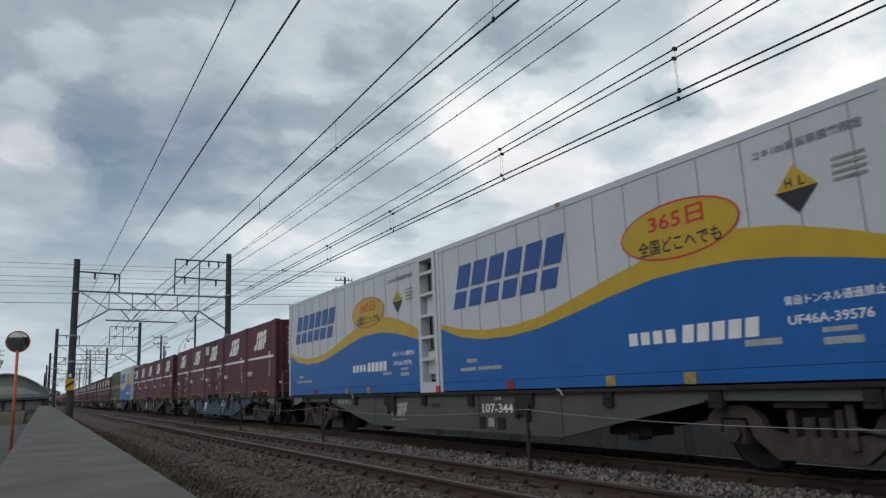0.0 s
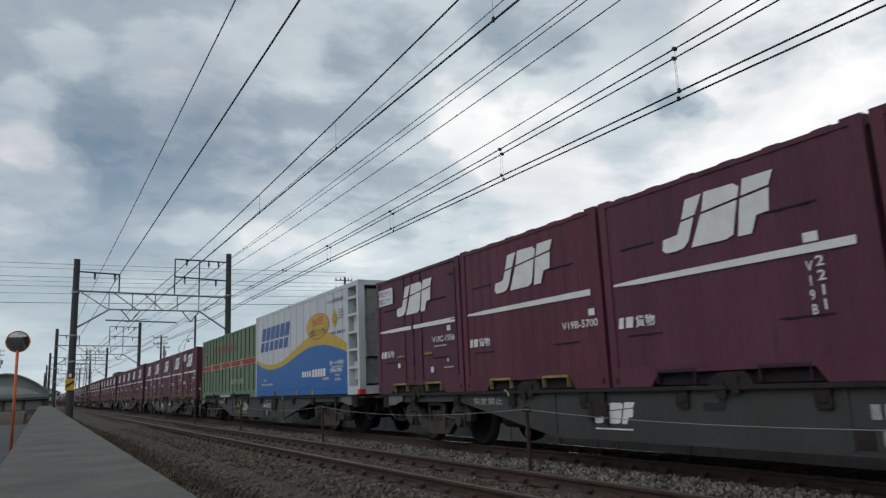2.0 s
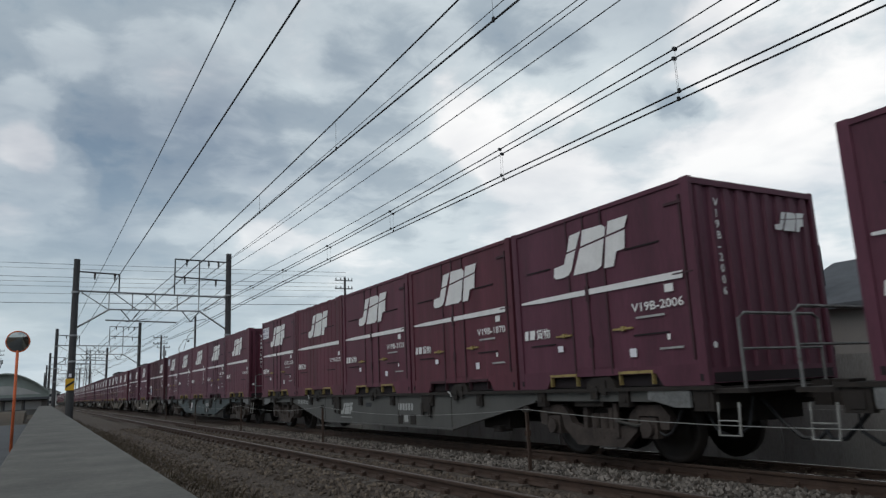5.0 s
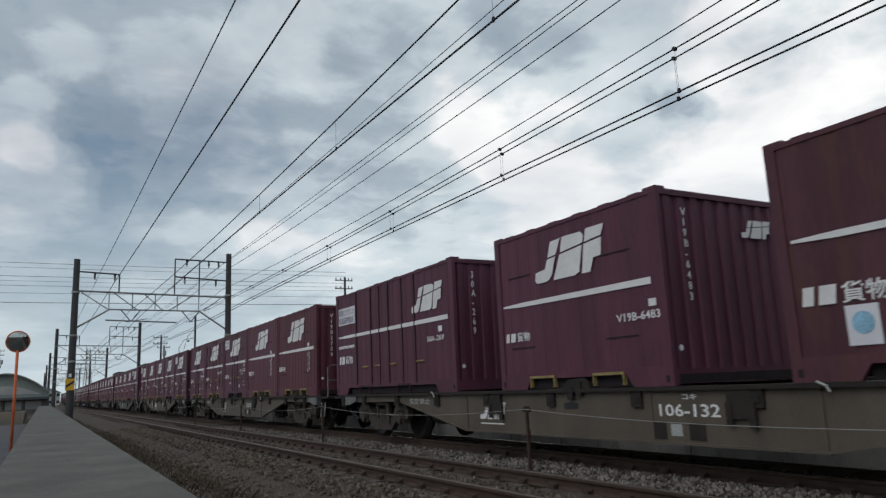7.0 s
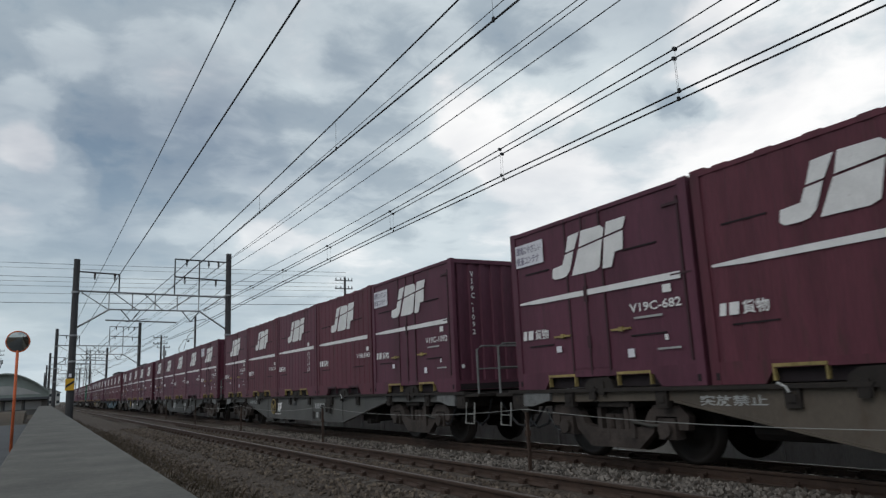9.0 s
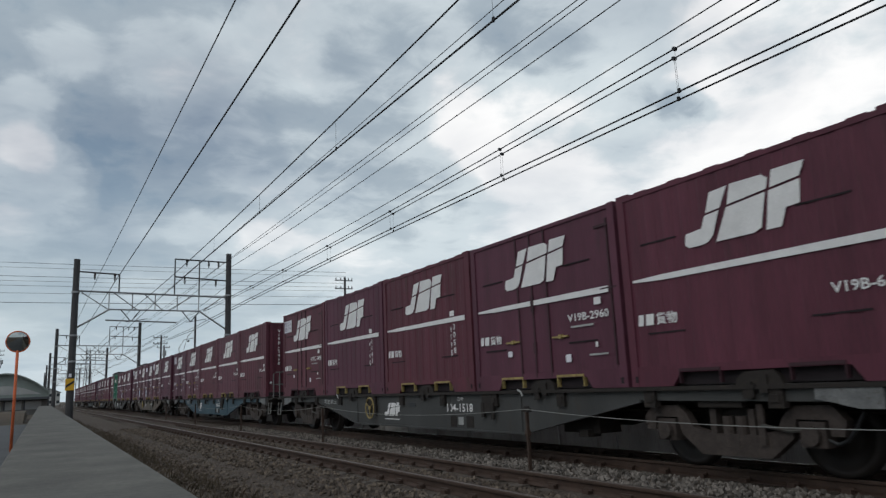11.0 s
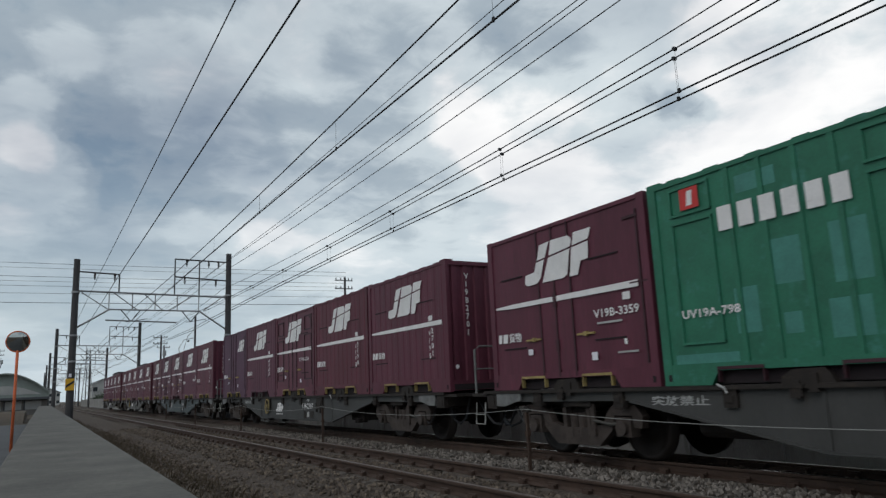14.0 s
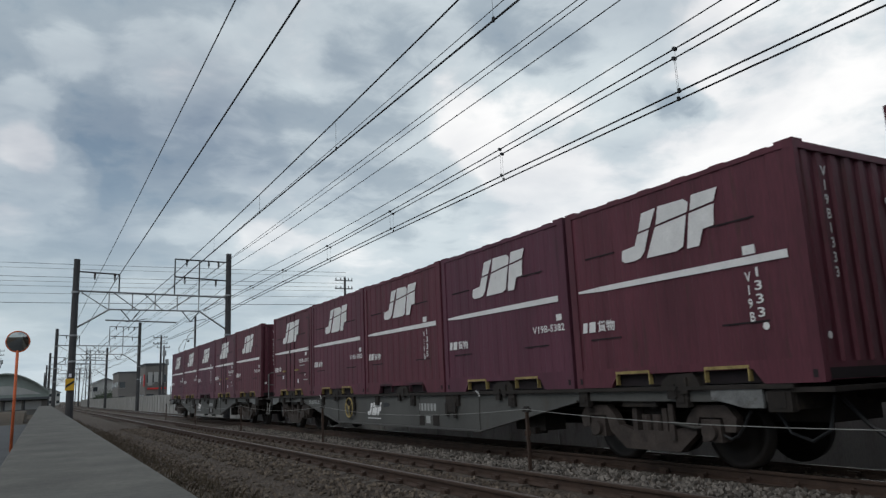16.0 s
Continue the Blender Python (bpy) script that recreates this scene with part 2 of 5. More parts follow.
M_RAIL_BRIGHT = material("bright_running_rail", (0.62, 0.60, 0.58), 0.22, metal=1.0, vary=0.08, scale=6, bump=0.02)
M_SLEEPER = material("weathered_sleeper_concrete", (0.085, 0.068, 0.056), 0.9, vary=0.25, scale=5)
M_BALLAST = material("brown_grey_ballast", (0.082, 0.061, 0.047), 0.95, vary=0.45, scale=9, fine=30, bump=1.0, bump_dist=0.05)
M_CONCRETE = material("weathered_concrete", (0.104, 0.096, 0.084), 0.9, vary=0.30, scale=2.4, stain=(0.085, 0.080, 0.072), stain_at=0.55, fine=35, bump=0.6)
M_FENCE = material("grey_concrete_panel", (0.29, 0.28, 0.265), 0.9, vary=0.22, scale=1.2, stretch=(1, 1, 0.3), stain=(0.16, 0.15, 0.135), stain_at=0.55)
M_ASPHALT = material("grey_asphalt", (0.075, 0.075, 0.078), 0.9, vary=0.18, scale=0.8, fine=50)
M_FIELD = material("dry_brown_field", (0.074, 0.054, 0.037), 1.0, vary=0.4, scale=0.25, fine=6, bump=0.6, bump_dist=0.05)
M_GRASS = material("dry_grass", (0.075, 0.057, 0.037), 0.95, vary=0.35, scale=2)
M_POLE = material("dark_concrete_pole", (0.052, 0.050, 0.052), 0.8, vary=0.2, scale=1.5)
M_GALV = material("galvanised_steel", (0.27, 0.275, 0.28), 0.55, metal=0.5, vary=0.15, scale=3)
M_WIRE = material("dark_wire", (0.012, 0.012, 0.013), 0.7, vary=0.1, bump=0)
M_WIRE_PALE = material("weathered_grey_wire", (0.11, 0.11, 0.115), 0.6, vary=0.1, bump=0)
M_ORANGE = material("orange_post_paint", (0.60, 0.13, 0.045), 0.6, vary=0.15, scale=3)
M_SIGN = material("amber_sign_paint", (0.66, 0.36, 0.02), 0.55, vary=0.1)
M_ROOF = material("green_grey_sheet_roof", (0.22, 0.245, 0.225), 0.7, vary=0.12, scale=0.4, fine=8)
M_PLASTER = material("pale_house_wall", (0.38, 0.37, 0.355), 0.85, vary=0.12, scale=0.6)
M_PLASTER_GREY = material("grey_house_wall", (0.17, 0.155, 0.145), 0.85, vary=0.12, scale=0.6)
M_TILE = material("dark_roof_tile", (0.07, 0.072, 0.08), 0.8, vary=0.2, scale=2)
M_LEAF = material("dark_evergreen_leaf", (0.045, 0.062, 0.032), 0.8, vary=0.4, scale=1.5)
M_BARK = material("grey_bark", (0.09, 0.075, 0.06), 0.95, vary=0.3)
M_GLASS = material("window_glass", (0.03, 0.035, 0.04), 0.12, vary=0.1, bump=0, spec=0.8)
M_MIRROR = bpy.data.materials.new("convex_mirror_glass")
M_MIRROR.use_nodes = True
M_MIRROR.node_tree.nodes["Principled BSDF"].inputs["Metallic"].default_value = 1.0
M_MIRROR.node_tree.nodes["Principled BSDF"].inputs["Base Color"].default_value = (0.42, 0.43, 0.42, 1)
M_MIRROR.node_tree.nodes["Principled BSDF"].inputs["Roughness"].default_value = 0.08


# ---- mesh helpers ----
class Shape:
    """Collects boxes, prisms, bars and tubes into one mesh."""

    def __init__(self):
        self.v, self.f = [], []

    def add(self, verts, faces):
        n = len(self.v)
        self.v += [tuple(q) for q in verts]
        self.f += [tuple(n + i for i in face) for face in faces]
        return self

    def box(self, x0, x1, y0, y1, z0, z1):
        v = [(x, y, z) for z in (z0, z1) for y in (y0, y1) for x in (x0, x1)]
        return self.add(v, [(0, 2, 3, 1), (4, 5, 7, 6), (0, 1, 5, 4), (2, 6, 7, 3), (0, 4, 6, 2), (1, 3, 7, 5)])

    def prism(self, poly, axis, a, b):
        """A polygon in the plane across the axis, drawn out from a to b."""
        n = len(poly)

        def put(p, c):
            return (c, p[0], p[1]) if axis == "x" else (p[0], c, p[1]) if axis == "y" else (p[0], p[1], c)

        v = [put(p, a) for p in poly] + [put(p, b) for p in poly]
        f = [tuple(range(n))[::-1], tuple(range(n, 2 * n))]
        f += [(i, (i + 1) % n, n + (i + 1) % n, n + i) for i in range(n)]
        return self.add(v, f)

    def disc(self, c, r, axis, a, b, n=16, r2=None):
        r2 = r if r2 is None else r2
        ring = []
        for k, (q, off) in enumerate(((r, a), (r2, b))):
            for i in range(n):
                s, t = q * math.cos(2 * math.pi * i / n), q * math.sin(2 * math.pi * i / n)
                ring.append((off, c[0] + s, c[1] + t) if axis == "x" else (c[0] + s, off, c[1] + t) if axis == "y" else (c[0] + s, c[1] + t, off))
        return self.add(ring, [tuple(range(n))[::-1], tuple(range(n, 2 * n))] + [(i, (i + 1) % n, n + (i + 1) % n, n + i) for i in range(n)])

    def tube(self, pts, r, n=6, closed=False):
        pts = [Vector(q) for q in pts]
        m = len(pts)
        rings = []
        for i, q in enumerate(pts):
            d = (pts[(i + 1) % m] - pts[i - 1]) if closed else (pts[min(i + 1, m - 1)] - pts[max(i - 1, 0)])
            d.normalize()
            side = d.cross(Vector((0, 0, 1)) if abs(d.z) < 0.9 else Vector((1, 0, 0))).normalized()
            up = side.cross(d)
            rings.append([q + r * (math.cos(2 * math.pi * k / n) * side + math.sin(2 * math.pi * k / n) * up) for k in range(n)])
        v = [q for ring in rings for q in ring]
        f = []
        for i in range(m if closed else m - 1):
            j = (i + 1) % m
            f += [(i * n + k, i * n + (k + 1) % n, j * n + (k + 1) % n, j * n + k) for k in range(n)]
        if not closed:
            f += [tuple(range(n))[::-1], tuple(range((m - 1) * n, m * n))]
        return self.add(v, f)

    def mesh(self, name, mat, smooth=False):
        me = bpy.data.meshes.new(name)
        me.from_pydata(self.v, [], self.f)
        bm = bmesh.new()
        bm.from_mesh(me)
        bmesh.ops.recalc_face_normals(bm, faces=bm.faces)
        bm.to_mesh(me)
        bm.free()
        me.materials.append(mat)
        if smooth:
            for q in me.polygons:
                q.use_smooth = True
        return me


MESHES = {}


def shared(key, mat, build, smooth=False):
    """One mesh for all parts that look alike."""
    k = (key, mat.name)
    if k not in MESHES:
        MESHES[k] = build().mesh(key, mat, smooth)
    return MESHES[k]


def part(name, mesh, parent, label="", at=None):
    ob = new(name, mesh)
    ob.parent = parent
    if at:
        ob.location = at
    return tagged(ob, label) if label else ob


def thing(name, label, category, group="", kind="", at=(0, 0, 0), mesh=None):
    ob = new(name, mesh)
    ob.location = at
    return tagged(ob, label, category, group, kind)


# ---- ground and permanent way ----
RAIL_NEAR, RAIL_TRAIN = 4.94, 7.92
rng = random.Random(7)
ground = thing("ground", "dry brown field and bare soil beside the railway", "ground", kind="structure", mesh=Shape().box(-900, 900, -300, 2500, -0.9, -0.42).mesh("ground", M_FIELD))


def ballast_bed():
    """One relief sheet under both tracks, with a shoulder on either side."""
    xs = np.concatenate([np.linspace(0.48, 2.3, 10), np.linspace(2.45, 10.7, 56)])
    ys = np.concatenate([np.linspace(-12, 1, 8), np.linspace(1.2, 32, 150), np.linspace(33, 300, 110)])

    def height(x, y):
        h = np.interp(x, [0.48, 1.2, 2.0, 2.75, 3.5, 5.9, 6.2, 6.9, 9.0, 9.6, 10.7], [-0.20, -0.22, -0.24, -0.20, -0.155, -0.155, -0.17, -0.155, -0.155, -0.25, -0.40])
        return h + 0.03 * noise.noise((x * 2.3, y * 2.3, 0)) + 0.02 * noise.noise((x * 7, y * 7, 4))

    v = [(x, y, height(x, y)) for y in ys for x in xs]
    n = len(xs)
    f = [(j * n + i, j * n + i + 1, (j + 1) * n + i + 1, (j + 1) * n + i) for j in range(len(ys) - 1) for i in range(n - 1)]
    return Shape().add(v, f).mesh("ballast_bed", M_BALLAST)


verge = thing("verge", "dry brown verge of soil and dead grass along the wall", "verge", kind="structure", mesh=Shape().add(
    [(x, y, z + .025 * noise.noise((x * 3, y * .9, 7))) for y in [-6 + 1.5 * k for k in range(60)] for x, z in ((.42, -.13), (.9, -.145), (1.4, -.16), (1.9, -.185), (2.25, -.225))],
    [(j * 5 + i, j * 5 + i + 1, (j + 1) * 5 + i + 1, (j + 1) * 5 + i) for j in range(59) for i in range(4)]).mesh("verge", M_FIELD))
bed = thing("ballast_bed", "brown-grey crushed stone ballast under the railway tracks", "ballast", kind="structure", mesh=ballast_bed())


def stones(name, mat, count, area, size, label, seed):
    """Loose ballast stones, each an irregular little block."""
    r = np.random.RandomState(seed)
    base_v = np.array([(1, 0, 0), (-1, 0, 0), (0, 1, 0), (0, -1, 0), (0, 0, 1), (0, 0, -1), (.7, .7, .5), (-.7, -.6, .55)])
    base_f = [(6, 0, 2), (6, 2, 4), (6, 4, 0), (0, 3, 4), (3, 7, 4), (3, 1, 7), (7, 1, 4), (1, 2, 4), (2, 0, 5), (0, 3, 5), (3, 1, 5), (1, 2, 5)]
    verts, faces = [], []
    for k in range(count):
        x = r.uniform(area[0], area[1])
        y = area[2] + (area[3] - area[2]) * r.rand() ** 1.5
        s = size * r.uniform(0.55, 1.25)
        q = Euler(r.uniform(0, 6.3, 3)).to_matrix()
        jit = base_v * r.uniform(0.7, 1.15, (8, 3)) * (s, s * r.uniform(0.6, 1), s * r.uniform(0.5, 0.9))
        pts = jit @ np.array(q).T + (x, y, -0.155 + 0.3 * s - (0.05 if 1.9 < x < 3.2 else 0.0) + 0.03 * noise.noise((x * 2.3, y * 2.3, 0)))
        n = len(verts)
        verts += [tuple(p) for p in pts]
        faces += [(n + a, n + b, n + c) for a, b, c in base_f]
    me = bpy.data.meshes.new(name)
    me.from_pydata(verts, [], faces)
    me.materials.append(mat)
    return thing(name, label, "ballast stones", kind="stuff", mesh=me)


def stone_material(name, lo, hi):
    m = material(name, (0.2, 0.18, 0.16), 0.95, vary=0.2, scale=20)
    nt = m.node_tree
    geo = nt.nodes.new("ShaderNodeNewGeometry")
    ramp = nt.nodes.new("ShaderNodeValToRGB")
    ramp.color_ramp.elements[0].color, ramp.color_ramp.elements[1].color = (*lo, 1), (*hi, 1)
    nt.links.new(geo.outputs["Random Per Island"], ramp.inputs[0])
    nt.links.new(ramp.outputs[0], nt.nodes["Principled BSDF"].inputs["Base Color"])
    return m


M_STONE = stone_material("mixed_ballast_stone", (0.042, 0.031, 0.024), (0.185, 0.145, 0.112))
M_STONE_PALE = stone_material("pale_ballast_stone", (0.056, 0.048, 0.042), (0.235, 0.205, 0.18))
stones("ballast_stones", M_STONE, 9500, (1.7, 4.15, 3.5, 34), 0.036, "loose brown ballast stones beside the near track", 3)
stones("ballast_stones", M_STONE, 4500, (0.62, 1.9, 3.5, 30), 0.030, "scattered brown stones on the verge along the wall", 8)
stones("ballast_stones", M_STONE_PALE, 7500, (5.75, 7.1, 2.2, 30), 0.040, "pale loose ballast stones between the tracks", 4)
stones("ballast_stones", M_STONE, 3000, (4.5, 5.25, 3.0, 30), 0.032, "dark ballast stones between the rails", 5)
stones("ballast_stones", M_STONE, 1500, (7.5, 8.4, 2.5, 25), 0.034, "dark ballast stones under the train", 6)


def rail_profile(cx):
    return [(cx - .0325, 0), (cx - .036, -.012), (cx - .034, -.036), (cx - .009, -.046), (cx - .009, -.115), (cx - .06, -.135), (cx - .0635, -.148),
            (cx + .0635, -.148), (cx + .06, -.135), (cx + .009, -.115), (cx + .009, -.046), (cx + .034, -.036), (cx + .036, -.012), (cx + .0325, 0)]


def track(cx, label, group, y0, y1, clips):
    tr = thing("railway_track", label, "railway track", group="pair of tracks", kind="structure")
    for side in (-1, 1):
        rx = cx + side * 0.5660
        dz = -0.05 if cx > 6 and side > 0 else 0.0
        rail = part("rail", Shape().prism([(a, b + dz) for a, b in rail_profile(rx)], "y", -40, 420).mesh("rail", M_RAIL), tr)
        part("rail_head", Shape().prism([(rx + a, b + dz) for a, b in ((-.031, -.007), (-.031, -.003), (-.022, .002), (-.008, .004), (.008, .004), (.022, .002), (.031, -.003), (.031, -.007))], "y", -40, 420).mesh("rail_head", M_RAIL_BRIGHT if cx > 6 else M_RAIL_TOP), rail, "worn bright running surface")
    sl = shared("sleeper", M_SLEEPER, lambda: Shape().prism([(-1.0, -.31), (-1.0, -.17), (-.9, -.145), (-.35, -.145), (-.2, -.17), (.2, -.17), (.35, -.145), (.9, -.145), (1.0, -.17), (1.0, -.31)], "y", -.11, .11))
    clip = shared("rail_clip", M_RAIL, lambda: Shape().box(-.035, .035, -.05, .05, -.145, -.095).box(-.015, .015, -.08, .08, -.10, -.075))
    y = y0
    while y < y1:
        s = part("sleeper", sl, tr, at=(cx, y, 0))
        if y < clips:
            for side in (-1, 1):
                for k in (-1, 1):
                    part("rail_clip", clip, s, at=(side * 0.566 + k * 0.085, 0, 0))
        y += 0.62


track(RAIL_NEAR, "empty rusty railway track on ballast", "tracks", 1.5, 70, 34)
track(RAIL_TRAIN, "railway track carrying the freight train", "tracks", 1.5, 45, 12)


# ---- concrete wall, road, field, fences ----
def retaining_wall():
    r = thing("wall_west", "long low weathered concrete parapet wall beside the track", "wall", kind="structure")
    y = -6.0
    while y < 70:
        n = 7.6
        v = []
        for q in (y + .006, y + n - .006):
            lo, hi = -0.165 + .005 * q, 0.43 + .010 * q
            v += [(x, q, z) for x, z in ((lo, -.5), (lo, .815), (lo + .015, .83), (hi - .015, .83), (hi, .815), (hi, -.5))]
        f = [tuple(range(6)), tuple(range(6, 12))] + [(k, (k + 1) % 6, 6 + (k + 1) % 6, 6 + k) for k in range(6)]
        part("wall_segment", Shape().add(v, f).mesh("wall_segment", M_CONCRETE), r)
        y += n
    return r


retaining_wall()
road = thing("road", "narrow grey asphalt road behind the parapet wall", "road", kind="structure", mesh=Shape().box(-7.5, -0.16, -30, 62, -0.45, -0.40).mesh("road", M_ASPHALT))
thing("embankment", "low brown earth bank at the edge of the field", "earth bank", kind="structure", mesh=Shape().prism([(64, -0.45), (70, 0.35), (84, 0.40), (90, -0.45)], "x", -40, -0.8).mesh("embankment", M_FIELD))


def dry_grass():
    r = np.random.RandomState(11)
    v, f = [], []
    for k in range(14000):
        x = 0.50 + 1.9 * r.rand() ** 1.8
        y = 4 + 60 * r.rand() ** 1.7
        h, a, b = r.uniform(.04, .15), r.uniform(0, 6.3), r.uniform(0.2, 0.9)
        dx, dy = math.cos(a), math.sin(a)
        z = -0.16
        n = len(v)
        w = 0.006
        v += [(x - dy * w, y + dx * w, z), (x + dy * w, y - dx * w, z), (x + dx * h * b * .5 + dy * w * .6, y + dy * h * b * .5, z + h * .7), (x + dx * h * b, y + dy * h * b, z + h)]
        f += [(n, n + 1, n + 2), (n, n + 2, n + 3)]
    me = bpy.data.meshes.new("dry_grass")
    me.from_pydata(v, [], f)
    me.materials.append(M_GRASS)
    thing("dry_grass", "short dry brown grass along the foot of the wall", "grass", kind="stuff", mesh=me)


dry_grass()


def panel_fence():
    fe = thing("panel_fence", "grey concrete panel fence on the far side of the tracks", "fence", kind="structure")
    panel = shared("fence_panel", M_FENCE, lambda: Shape().box(-.03, .03, .06, 1.94, -.42, .48).box(-.03, .03, .06, 1.94, .49, 1.33))
    post = shared("fence_post", M_FENCE, lambda: Shape().box(-.08, .08, -.06, .06, -.45, 1.38))
    y = -14.0
    while y < 230:
        part("fence_panel", panel, fe, at=(11.0, y, 0))
        part("fence_post", post, fe, at=(11.0, y, 0))
        y += 2.0


panel_fence()


def rope_posts():
    """Old rail posts between the tracks with a sagging wire."""
    ys = [0.3, 8.6, 17.2, 25.4, 33.7, 42.0]
    for y in ys[1:]:
        p = thing("marker_post", "thin rusty steel post with a clamp between the tracks", "post", group="posts between the tracks", at=(6.2, y, -0.17))
        part("shaft", shared("post_shaft", M_RAIL, lambda: Shape().box(-.022, .022, -.018, .018, -.1, .86).box(-.03, .03, -.03, .03, .52, .60)), p)
        part("clamp", shared("post_clamp", M_UNDER, lambda: Shape().box(-.03, .03, -.075, .075, .86, .91).box(-.02, .02, -.045, .045, .91, .94)), p)
    pts = []
    for a, b in zip(ys[:-1], ys[1:]):
        for k in range(10):
            q = k / 10
            pts.append((6.17, a + (b - a) * q, 0.73 - 0.14 * 4 * q * (1 - q)))
    thing("guide_wire", "thin pale wire strung between the posts", "wire", mesh=Shape().tube(pts, 0.0042, 4).mesh("guide_wire", M_COOLER))


rope_posts()


# ---- overhead line ----
PORTAL_Y = [0.0, 45.0, 90.0, 135.0, 180.0, 225.0]
POLE_L, POLE_R = 1.60, 10.12


def bar(s, a, b, w):
    s.tube([a, b], w, 4)


def portal(y, detail):
    p = thing("catenary_portal", "dark poles with a lattice beam over both tracks", "catenary portal", group="overhead line portals", at=(0, y, 0))
    for x, top in ((POLE_L, 9.1), (POLE_R, 9.85)):
        part("pole", shared("portal_pole_%d" % x, M_POLE, lambda: Shape().disc((0, 0), .21, "z", -.6, top, 12, .165)), p, at=(x, 0, 0))
    for x in (POLE_L, POLE_R):
        for z in (7.2, 4.75, 3.3):
            part("pole_band", shared("pole_band", M_GALV, lambda: Shape().disc((0, 0), .215, "z", -.05, .05, 12)), p, at=(x, 0, z))
    s = Shape()
    top, bot = 7.20, 6.22
    bar(s, (POLE_L, 0, top + .08), (POLE_R, 0, top - .12), .055)
    bar(s, (3.35, 0, bot + .02), (8.35, 0, bot - .02), .045)
    bar(s, (POLE_L, 0, 4.75 + 0.35), (3.35, 0, bot), .05)
    bar(s, (POLE_R, 0, 5.0), (8.35, 0, bot), .05)
    part("beam", s.mesh("portal_beam", M_GALV), p)
    xs = [1.8, 3.35, 4.6, 5.85, 7.1, 8.35, 9.9]
    for k, x in enumerate(xs[1:-1]):
        s = Shape()
        bar(s, (x, 0, bot), (x, 0, top), .03)
        part("upright", s.mesh("upright", M_GALV), p)
    for a, b in ((1.9, 3.35), (3.6, 4.9), (5.2, 6.3), (6.6, 8.1), (8.6, 9.9)):
        s = Shape()
        up = a > 6.5
        bar(s, (a, 0, bot if up else top), (b, 0, top if up else bot), .03)
        part("diagonal", s.mesh("diagonal", M_GALV), p)
    # raised frames for the feeders
    s = Shape()
    bar(s, (POLE_L, 0, 8.40), (3.85, 0, 8.30), .045)
    bar(s, (3.85, 0, 8.30), (3.85, 0, 7.2), .04)
    part("feeder_frame", s.mesh("feeder_frame", M_POLE), p)
    s = Shape()
    bar(s, (6.92, 0, 9.37), (POLE_R, 0, 9.3), .045)
    bar(s, (6.92, 0, 8.28), (POLE_R, 0, 8.12), .045)
    bar(s, (6.92, 0, 9.37), (6.92, 0, 7.1), .04)
    bar(s, (8.35, 0, 9.34), (8.35, 0, 7.1), .04)
    part("feeder_frame", s.mesh("feeder_frame", M_POLE), p)
    ins = shared("insulator", M_UNDER, lambda: Shape().disc((0, 0), .03, "z", -.42, 0, 6).disc((0, 0), .065, "z", -.3, -.24, 8).disc((0, 0), .065, "z", -.2, -.14, 8).disc((0, 0), .065, "z", -.1, -.05, 8))
    for x, z in ((2.55, 8.36), (3.6, 8.31), (7.6, 9.35), (8.9, 9.33), (9.5, 9.31), (7.5, 8.25), (9.35, 8.15)):
        part("insulator", ins, p, at=(x, 0, z))
    # droppers and cantilever arms holding the wires
    for cx, z in ((4.55, 5.1), (7.9, 5.1)):
        s = Shape()
        bar(s, (cx - .55, 0, bot), (cx, 0, z + .45), .03)
        bar(s, (cx + .5, 0, bot), (cx, 0, z + .45), .03)
        bar(s, (cx - .25, 0, z + .42), (cx + .9, 0, z + .62), .02)
        part("hanger", s.mesh("hanger", M_POLE), p)
    part("registration_tube", Shape().tube([(3.2, 0, 5.62), (7.1, 0, 5.50)], .045, 5).mesh("registration_tube", M_GALV), p)
    return p


for _k, _y in enumerate(PORTAL_Y):
    portal(_y, _k < 3)


def sagging(x, z, sag, y0=-45.0, y1=225.0, step=45.0, n=16):
    pts = []
    y = y0
    while y < y1:
        for k in range(n):
            q = k / n
            pts.append((x, y + step * q, z - 4 * sag * q * (1 - q)))
        y += step
    pts.append((x, y1, z))
    return pts


def wire(name, label, x, z, sag, r, mat=None, group="overhead wires"):
    thing(name, label, "overhead wire", group=group, mesh=Shape().tube(sagging(x, z, sag), r, 5).mesh(name, mat or M_WIRE))


Z = CAM_Z
wire("feeder_wire", "dark feeder wire high above the near track", 2.70, Z + 6.97, 0.10, 0.013)
wire("feeder_wire", "thick black feeder cable high above the track", 3.72, Z + 6.93, 0.06, 0.021)
wire("messenger_wire", "dark messenger wire above the near track", 4.50, Z + 5.08, 0.32, 0.013)
wire("contact_wire", "dark contact wire above the near track", 4.50, Z + 4.15, -0.18, 0.014)
wire("auxiliary_wire", "thin grey wire beside the contact wire", 4.53, Z + 4.44, 0.06, 0.006, M_WIRE_PALE)
wire("feeder_wire", "grey twin feeder wire above the train", 9.45, Z + 7.82, 0.0, 0.012)
wire("feeder_wire", "grey twin feeder wire above the train", 9.60, Z + 7.93, 0.20, 0.012)
wire("feeder_wire", "grey feeder wire above the train", 9.10, Z + 7.12, 0.32, 0.012)
wire("earth_wire", "grey wire carried on the far poles", 9.80, Z + 6.50, 0.50, 0.012)
wire("messenger_wire", "dark twin messenger wire above the train", 7.86, Z + 4.832, 0.30, 0.012)
wire("messenger_wire", "dark twin messenger wire above the train", 8.02, Z + 4.748, 0.22, 0.012)
wire("contact_wire", "dark twin contact wire above the train", 7.86, Z + 3.955, -0.126, 0.014)
